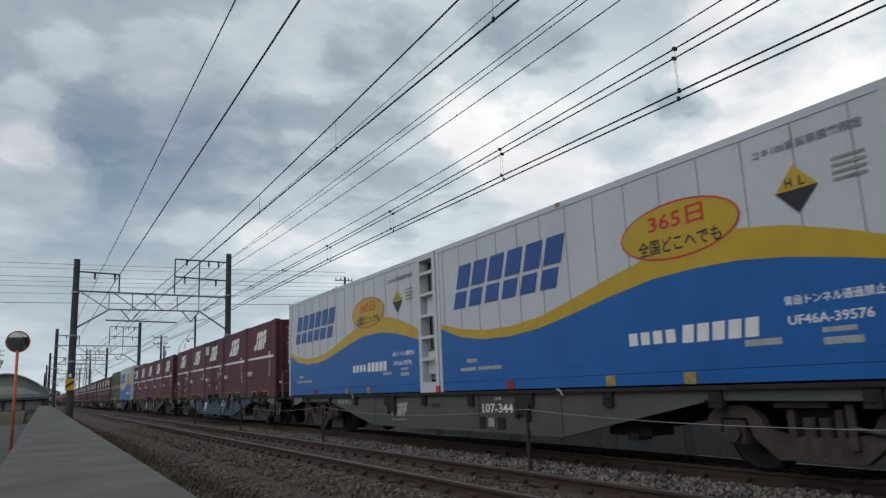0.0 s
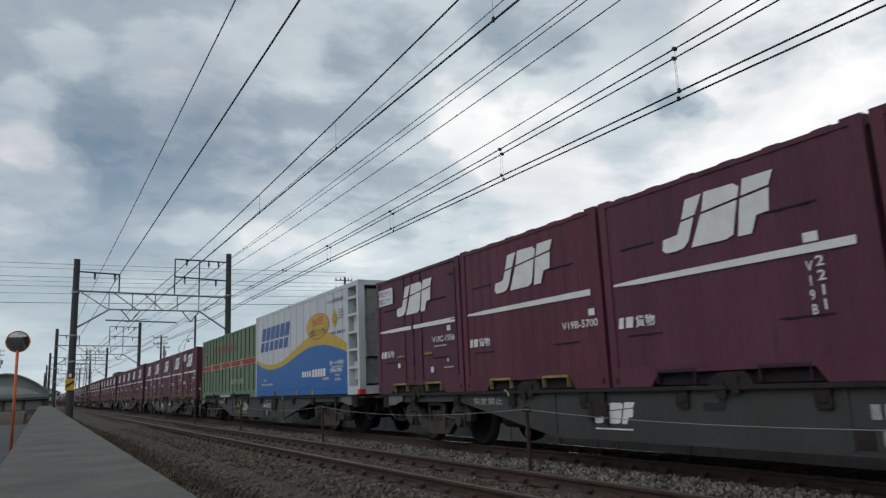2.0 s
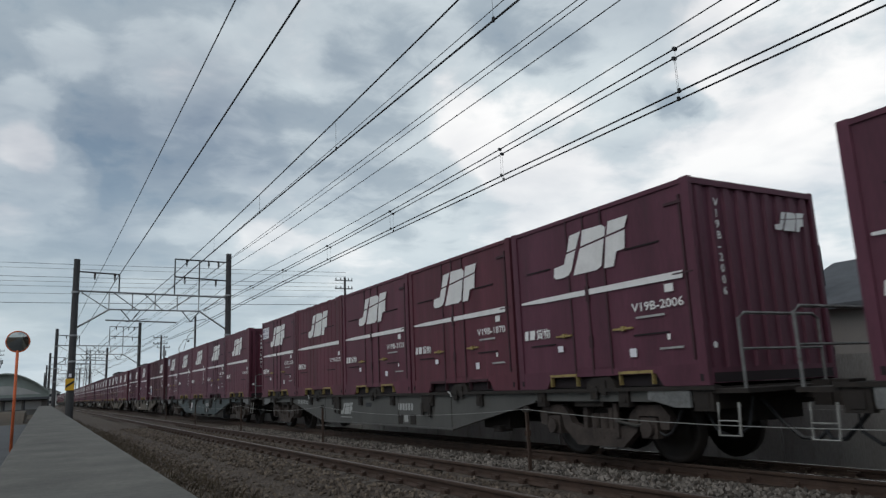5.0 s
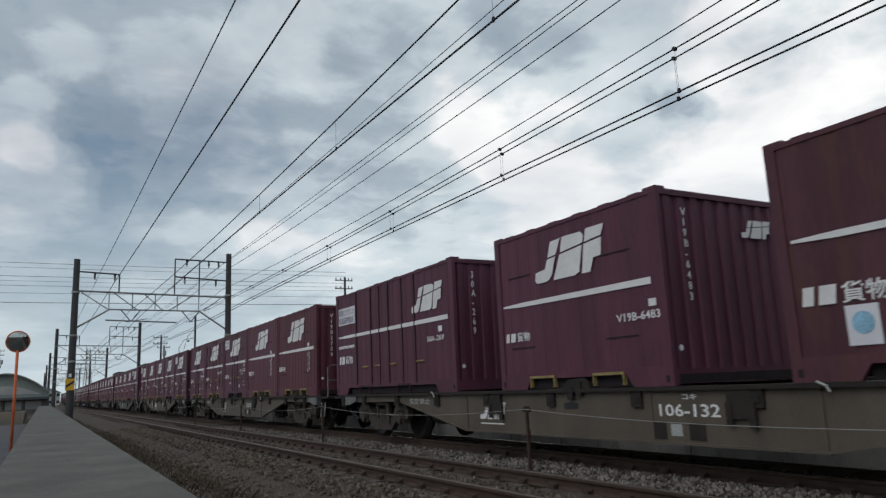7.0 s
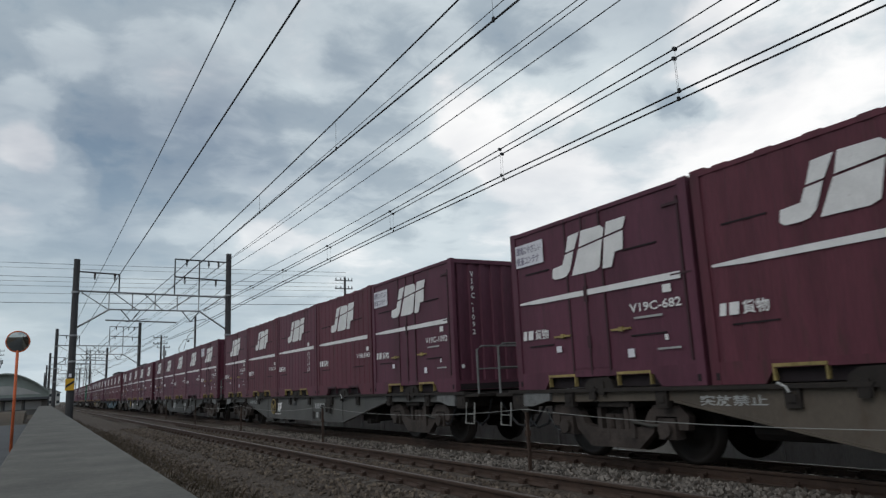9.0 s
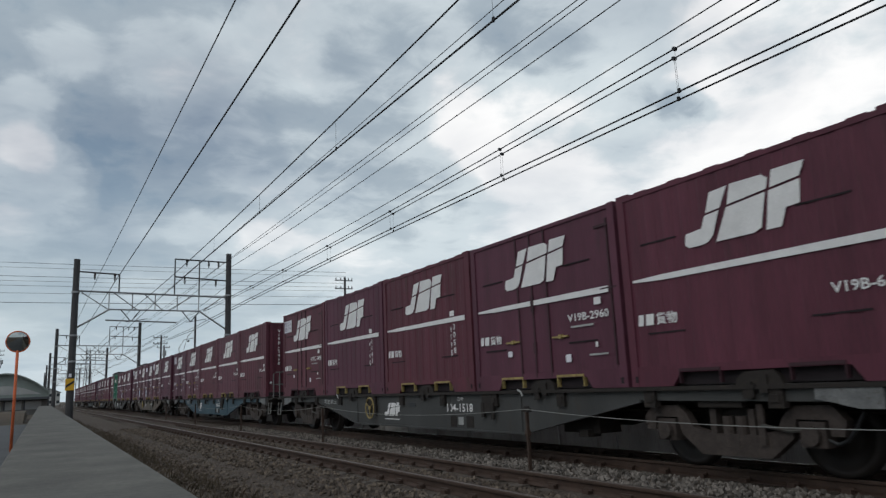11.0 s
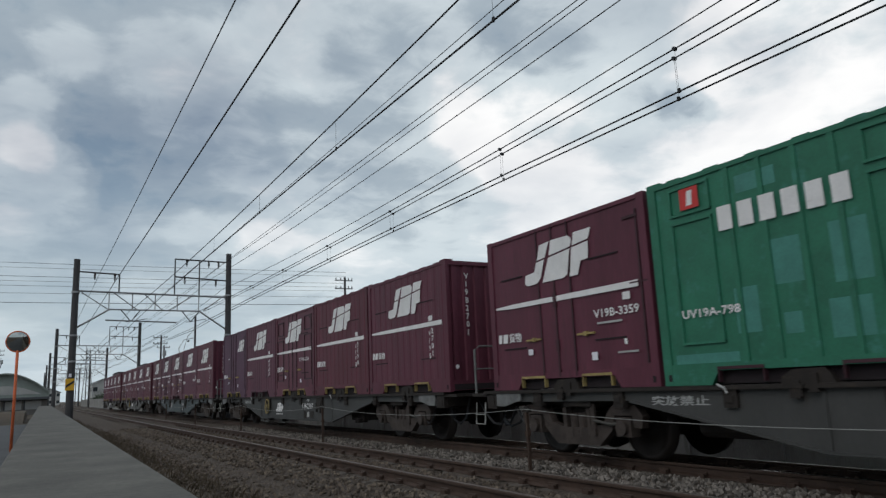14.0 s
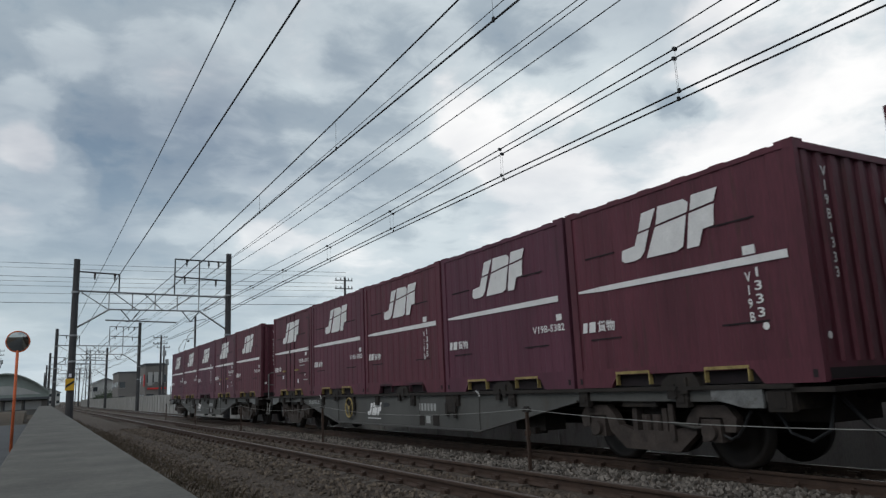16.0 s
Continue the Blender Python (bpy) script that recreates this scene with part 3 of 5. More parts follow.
wire("contact_wire", "dark twin contact wire above the train", 8.04, Z + 3.902, -0.17, 0.014)


def wire_z(z, sag, y):
    q = (y % 45.0) / 45.0
    return z - 4 * sag * q * (1 - q)


def droppers():
    for y in [1.21 + 5.2 * k for k in range(9)]:
        a, b = wire_z(Z + 5.08, .32, y), wire_z(Z + 4.15, -.18, y)
        d = thing("dropper", "thin wire hanger holding the near contact wire", "wire hanger", group="near hangers", at=(4.5, y, 0))
        part("rod", Shape().tube([(0, 0, b), (0, 0, a)], .003, 4).mesh("dropper_rod", M_WIRE_PALE), d)
        part("clip", Shape().box(-.010, .010, -.018, .018, b - .02, b + .045).mesh("dropper_clip", M_WIRE), d)
    for y in (1.9, 6.65, 11.25, 16.46, 21.2, 26.0, 30.8, 35.6, 40.3):
        d = thing("dropper", "pair of hangers with black clamps on the twin wires", "wire hanger", group="far hangers", at=(0, y, 0))
        for x, zt, st, zb, sb, off in ((7.86, 4.832, .30, 3.955, -.126, 0), (8.03, 4.748, .22, 3.902, -.17, .17)):
            a, b = wire_z(Z + zt, st, y), wire_z(Z + zb, sb, y)
            part("rod", Shape().tube([(x, off, b), (x, off, a)], .003, 4).mesh("dropper_rod", M_WIRE_PALE), d)
            part("clamp", Shape().disc((off, a), .033, "x", x - .028, x + .028, 8).mesh("dropper_clamp", M_BLACK), d)
            part("clip", Shape().box(x - .014, x + .014, off - .02, off + .02, b - .02, b + .045).mesh("dropper_clip", M_WIRE), d)


droppers()


# ---- beyond the tracks ----
def traffic_mirror():
    m = thing("traffic_mirror", "round convex traffic mirror with orange rim and post", "traffic mirror", at=(-0.60, 26.0, 0))
    part("post", Shape().tube([(0, .05, -.45), (0, .05, 3.1)], .045, 10).mesh("mirror_post", M_ORANGE, True), m, "orange painted post")
    s = Shape()
    n, rings = 24, 5
    v = [(0, -.10, 3.04)]
    for r in range(1, rings + 1):
        q = r / rings
        v += [(.315 * q * math.cos(2 * math.pi * k / n), -.10 + .06 * q * q, 3.04 + .315 * q * math.sin(2 * math.pi * k / n)) for k in range(n)]
    f = [(0, 1 + k, 1 + (k + 1) % n) for k in range(n)]
    for r in range(rings - 1):
        f += [(1 + r * n + k, 1 + r * n + (k + 1) % n, 1 + (r + 1) * n + (k + 1) % n, 1 + (r + 1) * n + k) for k in range(n)]
    tilt = Matrix.Translation((0, 0, 3.04)) @ Euler((radians(13), 0, radians(-7))).to_matrix().to_4x4() @ Matrix.Translation((0, 0, -3.04))

    def lean(shape):
        shape.v = [tuple(tilt @ Vector(q)) for q in shape.v]
        return shape

    s.add(v, f)
    part("mirror_face", lean(s).mesh("mirror_face", M_MIRROR, True), m, "convex mirror glass")
    ring = [(.325 * math.cos(k * .2618), -.03, 3.04 + .325 * math.sin(k * .2618)) for k in range(24)]
    part("rim", lean(Shape().tube(ring, .022, 6, closed=True)).mesh("mirror_rim", M_ORANGE, True), m, "orange rim")
    part("back", lean(Shape().disc((0, 3.04), .315, "y", -.03, .01, 20)).mesh("mirror_back", M_GALV), m)


traffic_mirror()


def pole_sign():
    s = thing("warning_sign", "amber plate with black diagonal bar on the portal pole", "warning sign", at=(1.55, 44.76, 0))
    part("plate", Shape().box(-.22, .22, -.02, .02, 1.72, 2.36).mesh("sign_plate", M_SIGN), s)
    part("diagonal_bar", flat_bar(), s, "black diagonal bar")
    part("upper_plate", Shape().box(-.07, .07, -.02, .02, 2.44, 2.62).mesh("sign_upper", M_STICKER), s, "small white plate")


def flat_bar():
    return Shape().prism([(-.20, 1.84), (-.20, 1.98), (.20, 2.26), (.20, 2.12)], "y", -.026, -.021).mesh("diagonal_bar", M_BLACK)


pole_sign()


def arched_hall():
    h = thing("arched_hall", "low hall with a curved green-grey sheet roof", "hall", at=(-3.7, 112, -.45))
    arc = [(-5.3 + 10.6 * k / 16, 3.05 + 2.55 * math.sin(math.pi * k / 16)) for k in range(17)]
    part("roof", Shape().prism(arc + [(q[0] * .985, q[1] - .18) for q in reversed(arc)], "y", -.6, 26).mesh("hall_roof", M_ROOF), h, "curved sheet roof")
    inner = [(-4.2 + 8.4 * k / 12, 2.75 + 1.15 * math.sin(math.pi * k / 12)) for k in range(13)]
    part("gable_wall", Shape().prism([(-5.1, 1.9)] + [(q[0] * .985, q[1] - .18) for q in arc] + [(5.1, 1.9)], "y", 0, .2).mesh("hall_gable", M_ROOF), h)
    part("gable_light", Shape().prism([(-4.2, 2.75)] + inner + [(4.2, 2.75)], "y", -.06, 0).mesh("gable_light", M_PLASTER), h, "pale arched panel")
    part("canopy", Shape().box(-7.2, 5.2, -1.6, .2, 2.05, 2.35).mesh("hall_canopy", M_TILE), h, "dark flat canopy")
    part("wall", Shape().box(-7.0, 5.0, .0, 25, 0, 2.0).mesh("hall_wall", M_PLASTER_GREY), h)
    for k in range(5):
        w = part("window", Shape().box(-6.8 + 2.3 * k, -6.8 + 2.3 * k + 1.9, -.08, -.02, .75, 1.85).mesh("hall_window", M_PLASTER), h, "pale wide window")
        part("window_frame", Shape().box(-6.95 + 2.3 * k, -6.8 + 2.3 * k, -.12, -.0, .7, 1.9).mesh("window_frame", M_TILE), w)


arched_hall()


def gable_house(x, y, w, d, hgt, wall, roof, label, turn=0.0, flat_roof=False, band=None):
    h = thing("house", label, "house", group="houses beyond the fence", at=(x, y, -.45))
    h.rotation_euler = (0, 0, turn)
    part("wall", Shape().box(-w / 2, w / 2, -d / 2, d / 2, 0, hgt).mesh("house_wall", wall), h)
    if flat_roof:
        part("roof", Shape().box(-w / 2 - .12, w / 2 + .12, -d / 2 - .12, d / 2 + .12, hgt, hgt + .28).mesh("house_roof", roof), h)
    else:
        part("roof", Shape().prism([(-w / 2 - .4, hgt - .05), (0, hgt + w * .22), (w / 2 + .4, hgt - .05), (w / 2 + .4, hgt + .08), (0, hgt + w * .22 + .15), (-w / 2 - .4, hgt + .08)], "y", -d / 2 - .4, d / 2 + .4).mesh("house_roof", roof), h)
        part("gable", Shape().prism([(-w / 2, hgt), (0, hgt + w * .21), (w / 2, hgt)], "y", -d / 2, d / 2).mesh("house_gable", wall), h)
    for fl in range(2):
        for k in range(max(2, int(w / 2.2))):
            u = -w / 2 + .7 + k * (w - 1.4) / max(1, int(w / 2.2) - 1) - .5
            q = part("window", Shape().box(u, u + 1.0, -d / 2 - .05, -d / 2 + .02, 1.0 + 2.7 * fl, 2.1 + 2.7 * fl).mesh("house_window", M_GLASS), h, "dark window")
            part("window_frame", Shape().box(u - .07, u + 1.07, -d / 2 - .09, -d / 2 - .04, .92 + 2.7 * fl, 1.0 + 2.7 * fl).mesh("window_sill", M_PLASTER), q)
        for k in range(max(2, int(d / 3))):
            u = -d / 2 + 1.0 + k * (d - 2.4) / max(1, int(d / 3) - 1)
            part("window", Shape().box(-w / 2 - .05, -w / 2 + .02, u, u + 1.2, 1.0 + 2.7 * fl, 2.1 + 2.7 * fl).mesh("house_window", M_GLASS), h, "dark window")
    if band:
        part("sign_band", Shape().box(-w / 2 + .3, w / 2 - .2, -d / 2 - .16, -d / 2 - .08, 2.75, 3.0).mesh("sign_band", band), h, "red sign band")
        for q in range(3):
            part("pale_panel", Shape().box(-w / 2 + .35 + .8 * q, -w / 2 + .95 + .8 * q, -d / 2 - .13, -d / 2 - .08, 3.3 + .5 * (q % 2), 5.2).mesh("pale_panel", M_PLASTER), h, "pale wall panel")
        part("sign_board", Shape().box(-w / 2 - .18, -w / 2 - .05, -d / 2 + .2, -d / 2 + .7, 3.2, 4.9).mesh("sign_board", band), h, "red upright sign")
    return h


gable_house(15.0, 205, 6.0, 9, 5.6, M_PLASTER, M_TILE, "white two-storey house with a dark tiled roof")
gable_house(16.2, 158, 5.2, 12, 6.5, M_PLASTER_GREY, M_TILE, "plain grey flat-roofed building", flat_roof=True)
gable_house(15.0, 116, 3.0, 9, 6.2, M_PLASTER_GREY, M_TILE, "grey flat-roofed shop with red sign band", flat_roof=True, band=M_RED)
gable_house(22.0, 240, 8.0, 9, 5.4, M_PLASTER, M_TILE, "pale house with a dark gable roof")
gable_house(3.6, 330, 9.0, 9, 5.2, M_PLASTER, M_TILE, "pale far house with a dark gable roof")
gable_house(-0.6, 300, 5.0, 9, 4.4, M_PLASTER_GREY, M_TILE, "grey far house with a dark gable roof")


gable_house(21.5, 7.6, 7.0, 10.0, 3.1, M_PLASTER_GREY, M_TILE, "grey house with a dark roof behind the fence")


def shrub(x, y, size, label):
    t = thing("shrub", label, "shrub", group="shrubs beyond the fence", at=(x, y, -.45))
    r = random.Random(int(x * 31 + y))
    part("trunk", Shape().disc((0, 0), .10, "z", 0, size * .5, 8, .05).tube([(0, 0, size * .35), (size * .2, 0, size * .7)], .04, 5).tube([(0, 0, size * .35), (-size * .2, .1, size * .7)], .04, 5).mesh("trunk", M_BARK), t)
    v, f = [], []
    for k in range(1500):
        a, b, c = r.gauss(0, .40), r.gauss(0, .40), r.gauss(0, .26)
        p = Vector((a * size * .55, b * size * .55, size * (.62 + c * .6)))
        p += Vector(noise.noise_vector(p * 1.1)) * size * .18
        s = r.uniform(.05, .12)
        q = Euler((r.uniform(0, 6), r.uniform(0, 6), r.uniform(0, 6))).to_matrix()
        n = len(v)
        v += [tuple(p + q @ Vector(e)) for e in ((-s, 0, 0), (0, -s * .5, 0), (s, 0, 0), (0, s * .5, 0))]
        f.append((n, n + 1, n + 2, n + 3))
    me = bpy.data.meshes.new("crown")
    me.from_pydata(v, [], f)
    me.materials.append(M_LEAF)
    part("crown", me, t, "dark green leaf clumps")


shrub(13.2, 176, 3.4, "dark green garden shrub beyond the fence")
shrub(14.4, 181, 4.0, "dark green garden shrub beyond the fence")
shrub(12.9, 190, 3.0, "dark green garden shrub beyond the fence")


def utility_pole(x, y, hgt, label, arms=2, lean=0.0):
    p = thing("utility_pole", label, "utility pole", group="utility poles", at=(x, y, -.45))
    part("shaft", Shape().disc((0, 0), .16, "z", 0, hgt, 10, .10).mesh("pole_shaft", M_POLE), p)
    for k in range(arms):
        z = hgt - .35 - .75 * k
        part("cross_arm", Shape().box(-.95, .75, -.05, .05, z, z + .09).mesh("cross_arm", M_GALV), p)
        for u in (-.85, -.4, .35, .68):
            part("insulator", shared("pin_insulator", M_UNDER, lambda: Shape().disc((0, 0), .035, "z", 0, .2, 6).disc((0, 0), .06, "z", .06, .12, 8)), p, at=(u, 0, z + .09))
    part("transformer", Shape().disc((.42, 0), .22, "z", hgt - 2.6, hgt - 1.9, 12).mesh("transformer", M_GALV), p)


utility_pole(23.9, 60, 11.6, "concrete utility pole with cross arms and transformer")
utility_pole(-6.2, 150, 11.2, "far utility pole with cross arms")
utility_pole(-8.8, 210, 13.0, "far utility pole with cross arms", 3)
utility_pole(13.2, 95, 9.2, "utility pole beside the far fence", 2)
utility_pole(15.0, 105, 8.6, "utility pole beside the far fence", 1)
utility_pole(12.6, 240, 10.6, "far utility pole with cross arms")
utility_pole(12.4, 300, 12.0, "far utility pole with cross arms")
utility_pole(10.4, 330, 12.0, "far utility pole with cross arms")


def cross_wires():
    for z, r in ((10.45, .014), (10.1, .012), (9.45, .014), (9.1, .012), (8.75, .012), (8.2, .012), (7.5, .018)):
        pts = [(-60 + 84 * k / 24, 60, CAM_Z + z - 1.2 * .25 * (1 - ((k - 12) / 12) ** 2)) for k in range(25)]
        thing("street_cable", "dark street cable crossing high above the railway", "cable", group="street cables", mesh=Shape().tube(pts, r, 4).mesh("street_cable", M_WIRE_PALE if r < .013 else M_WIRE))


cross_wires()


def signal_mast():
    m = thing("signal_mast", "thin dark mast with cables and brackets beside the track", "mast", at=(11.5, 63.3, -.4))
    part("shaft", Shape().tube([(0, 0, 0), (0, 0, 8.2)], .085, 8).mesh("mast_shaft", M_POLE), m)
    part("bracket", Shape().tube([(0, 0, 6.4), (-.9, 0, 6.2), (-1.3, 0, 5.5), (-1.2, 0, 4.9)], .035, 5).tube([(0, 0, 7.2), (-.6, 0, 6.5), (-.9, 0, 5.4)], .03, 5).mesh("mast_bracket", M_GALV), m)
    part("stay", Shape().tube([(0, 0, 6.0), (1.6, 0, 0)], .012, 4).mesh("mast_stay", M_WIRE), m)
    part("insulator", Shape().disc((-.55, 6.1), .07, "y", -.2, .2, 8).mesh("mast_insulator", M_UNDER), m)


signal_mast()


def lattice_tower():
    t = thing("lattice_tower", "distant pale lattice transmission tower", "transmission tower", at=(27.0, 500, -.45))
    for a, b in ((-1, -1), (1, -1), (1, 1), (-1, 1)):
        part("leg", Shape().tube([(a * 3.0, b * 3.0, 0), (a * .6, b * .6, 34)], .16, 4).mesh("tower_leg", M_GALV), t)
    for k in range(8):
        z0, z1 = k * 4.1, (k + 1) * 4.1
        w0, w1 = 3 - 2.4 * z0 / 34, 3 - 2.4 * z1 / 34
        part("brace", Shape().tube([(-w0, -w0, z0), (w1, -w1, z1)], .09, 4).tube([(w0, -w0, z0), (-w1, -w1, z1)], .09, 4).mesh("tower_brace", M_GALV), t)
    for z in (22, 27, 32):
        part("arm", Shape().tube([(-4.5, 0, z), (4.5, 0, z)], .12, 4).mesh("tower_arm", M_GALV), t)


lattice_tower()


# ---- writing ----
TEXTS = {}


def prepare_texts(strings):
    """Outlines of the painted words and numbers, as flat meshes."""
    obs = []
    for s in sorted(set(strings)):
        cu = bpy.data.curves.new("lettering", "FONT")
        cu.body, cu.resolution_u, cu.align_x, cu.offset = s, 2, "LEFT", 0.016
        ob = new("lettering", cu)
        obs.append((s, ob, cu))
    dg = bpy.context.evaluated_depsgraph_get()
    dg.update()
    for s, ob, cu in obs:
        me = bpy.data.meshes.new_from_object(ob.evaluated_get(dg))
        co = np.array([v.co[:2] for v in me.vertices])
        faces = [tuple(q.vertices) for q in me.polygons]
        lo, hi = co.min(0), co.max(0)
        TEXTS[s] = ((co - lo) / (hi - lo), faces)
        bpy.data.meshes.remove(me)
    for s, ob, cu in obs:
        bpy.data.objects.remove(ob)
        bpy.data.curves.remove(cu)


def flat(name, polys, put, mat):
    """Flat painted marks: polygons in (u, v), laid on a face by put()."""
    s = Shape()
    for q in polys:
        s.add([put(a, b) for a, b in q], [tuple(range(len(q)))])
    me = bpy.data.meshes.new(name)
    me.from_pydata(s.v, [], s.f)
    me.materials.append(mat)
    return me


def lettering(name, s, u0, u1, v0, v1, put, mat):
    co, faces = TEXTS[s]
    me = bpy.data.meshes.new(name)
    me.from_pydata([put(u0 + (u1 - u0) * a, v0 + (v1 - v0) * b) for a, b in co], [], faces)
    me.materials.append(mat)
    return me


def rect(u0, u1, v0, v1, slant=0.0):
    return [(u0, v0), (u1, v0), (u1 + slant, v1), (u0 + slant, v1)]


def side_face(length, off):
    """Marks on the side towards the camera; u runs from the rear end forwards."""
    return lambda u, v: (-1.225 - off, length / 2 - u, v)


def front_face(length, off):
    return lambda u, v: (u - 1.225, -length / 2 - off, v)


def emblem_polys(u, v, w, h):
    """The operator's emblem as plain slanted blocks with a slit across them."""
    a = [[(.0, .07), (.035, .0), (.15, .0), (.215, .03), (.265, .14), (.335, .565), (.205, .53), (.165, .31), (.015, .27)], [(.215, .575), (.345, .605), (.425, .97), (.27, .94)],
         [(.285, .0), (.60, .0), (.665, .06), (.725, .655), (.40, .575)], [(.41, .62), (.735, .70), (.755, .88), (.71, .97), (.45, .98)],
         [(.70, .0), (.815, .0), (.865, .30), (.965, .32), (.985, .715), (.75, .66)], [(.76, .705), (.985, .76), (1.03, 1.0), (.79, 1.0)]]
    return [[(u + p * w, v + q * h) for p, q in poly] for poly in a]


SLOGAN_A, SLOGAN_B, SLOGAN_C, SLOGAN_D = "環境にやさしい", "鉄道コンテナ", "地球にやさしい鉄道", "鉄道貨物輸送"
WARNING, FREIGHT = "突放禁止", "貨物"
NOTICE_A, NOTICE_B = "コキ100系貨車積載限定", "青函トンネル通過禁止"

# rear to front on each wagon: kind and number
TRAIN = [
    ("grey", "107-344", [("R", ""), ("R", "")]),
    ("blue", "104-576", [("D", "V19B-5535"), ("P", "V19B-5337"), ("C", "V19C-5367"), ("V", "V19B1013"), ("V", "V19B2239")]),
    ("dark", "", [("C", "V19C-1556"), ("P", "V19B-5700"), ("V", "V19B2211"), ("V", "V19B1481"), ("V", "V19B3453")]),
    ("dark", "104-1631", [("G", ""), ("R", "")]),
    ("dark", "104-913", [("D", "V19B-2695"), ("D", "V19B-3977"), ("V", "V19B2690"), ("D", "V19B-6029"), ("C", "V19C-3665")]),
    ("dark", "", [("D", "V19B-4021"), ("P", "V19B-5118"), ("V", "V19B1920"), ("A", "V19A-103"), ("P", "V19B-5653")]),
    ("grey", "", [("C", "V19C-2204"), ("P", "V19B-5230"), ("D", "V19B-3121"), ("D", "V19B-1870"), ("D", "V19B-2006")]),
    ("teal", "", [("C", "V19C-5043"), ("V", "V19B3149"), ("V", "V19B2287"), ("D", "V19B-3026"), ("P", "V19B-5471")]),
    ("tan", "106-132", [("L", "30A-269"), ("P", "V19B-6483"), ("L", "30A-1020")]),
    ("tan", "", [("D", "V19B-1240"), ("A", "V19A-972"), ("C", "V19C-1330"), ("V", "V19B5589"), ("V", "V19B2709")]),
    ("tan", "", [("C", "V19C-682"), ("P", "V19B-5008"), ("D", "V19B-8540"), ("D", "V19B-1915"), ("C", "V19C-1422")]),
    ("grey", "", [("D", "V19B-2790"), ("P", "V19B-5120"), ("V", "V19B1066"), ("P", "V19B-5343"), ("C", "V19C-1092")]),
    ("dark", "", [("D", "V19B-1877"), ("P", "V19B-5902"), ("P", "V19B-5230"), ("P", "V19B-5811"), ("C", "V19C-628")]),
    ("dark", "104-1518", [("C", "V19C-5495"), ("V", "V19B1143"), ("V", "V19B3058"), ("D", "V19B-2960"), ("P", "V19B-6102")]),
    ("blue", "104-1676", [("C", "V19C-4400"), ("D", "V19B-1284"), ("P", "V19B-5874"), ("P", "V19B-5616"), ("P", "V19B-5460")]),
    ("tan", "", [("C", "V19C-866"), ("F", "19F-5984"), ("F", "19F-6120"), ("C", "V19C-4278"), ("P", "V19B-5629")]),
    ("dark", "", [("D", "V19B-3359"), ("Z", ""), ("P", "V19B-6244"), ("F", "19F-6034"), ("P", "V19B-5173")]),
    ("dark", "104-2107", [("O", ""), ("V", "V19B1163"), ("A", "V19A-1324"), ("V", "V19B3190"), ("V", "V19B2701")]),
    ("teal", "", [("D", "V19B-1648"), ("D", "V19B-6630"), ("D", "V19B-2880"), ("P", "V19B-6277"), ("V", "V19B6299")]),
    ("grey", "", [("D", "V19B-1911"), ("P", "V19B-5803"), ("V", "V19B1335"), ("P", "V19B-5382"), ("V", "V19B1333")]),
    ("grey", "", [("P", "V19B-5077"), ("P", "V19B-5321"), ("V", "V19B1770"), ("D", "V19B-3420"), ("P", "V19B-5964")]),
]
SHIFT = [0.15, 0.13, 0.18, -0.26, -0.31, -0.34, 0.0, 0.25, 0.23, 0.25, -0.22, 0.23, 0.0, -0.24, 0.23, -0.26, -0.28, -0.32, 0.18, -0.42, -0.42]
HANDWHEEL = (3, 4, 10, 11, 13, 15, 16, 17, 19)


def vertical(number):
    return "\n".join(number)


def two_columns(number):
    return "V\n1\n9\nB", "\n".join(number[-4:])


_words = [SLOGAN_A, SLOGAN_B, SLOGAN_C, SLOGAN_D, WARNING, FREIGHT, NOTICE_A, NOTICE_B, "専用", "365日", "全国どこへでも", "コキ", "H", "L", "W", "G", "UV19A-798", "UF46A-39576", "UF46A-39505"]
for _c, _n, _load in TRAIN:
    if _n:
        _words.append(_n)
    for _k, _num in _load:
        if _num:
            _words += [_num, vertical(_num)]
        if _k == "V":
            _words += list(two_columns(_num))
prepare_texts(_words)
MOVERS = []
LEN12, LEN20, LEN31 = 3.715, 6.058, 9.41


# ---- containers ----
def ridges(s, x, y0, y1, z0, z1, pitch, depth, side, share=0.55):
    """An upright corrugated wall at x, its ridges standing out towards side."""
    n = max(1, round((y1 - y0) / pitch))
    p = (y1 - y0) / n
    prof = []
    for k in range(n):
        a = y0 + k * p
        prof += [(a, 0), (a + p * (1 - share) / 2, 0), (a + p * (1 - share) / 2 + .02, depth), (a + p * (1 + share) / 2 - .02, depth), (a + p * (1 + share) / 2, 0)]
    prof.append((y1, 0))
    v = [(x + side * d, a, z) for z in (z0, z1) for a, d in prof]
    m = len(prof)
    s.add(v, [(i, i + 1, m + i + 1, m + i) for i in range(m - 1)])


def end_ridges(s, y, x0, x1, z0, z1, pitch, depth, side):
    t = Shape()
    ridges(t, y, x0, x1, z0, z1, pitch, depth, side)
    s.add([(b, a, c) for a, b, c in t.v], t.f)


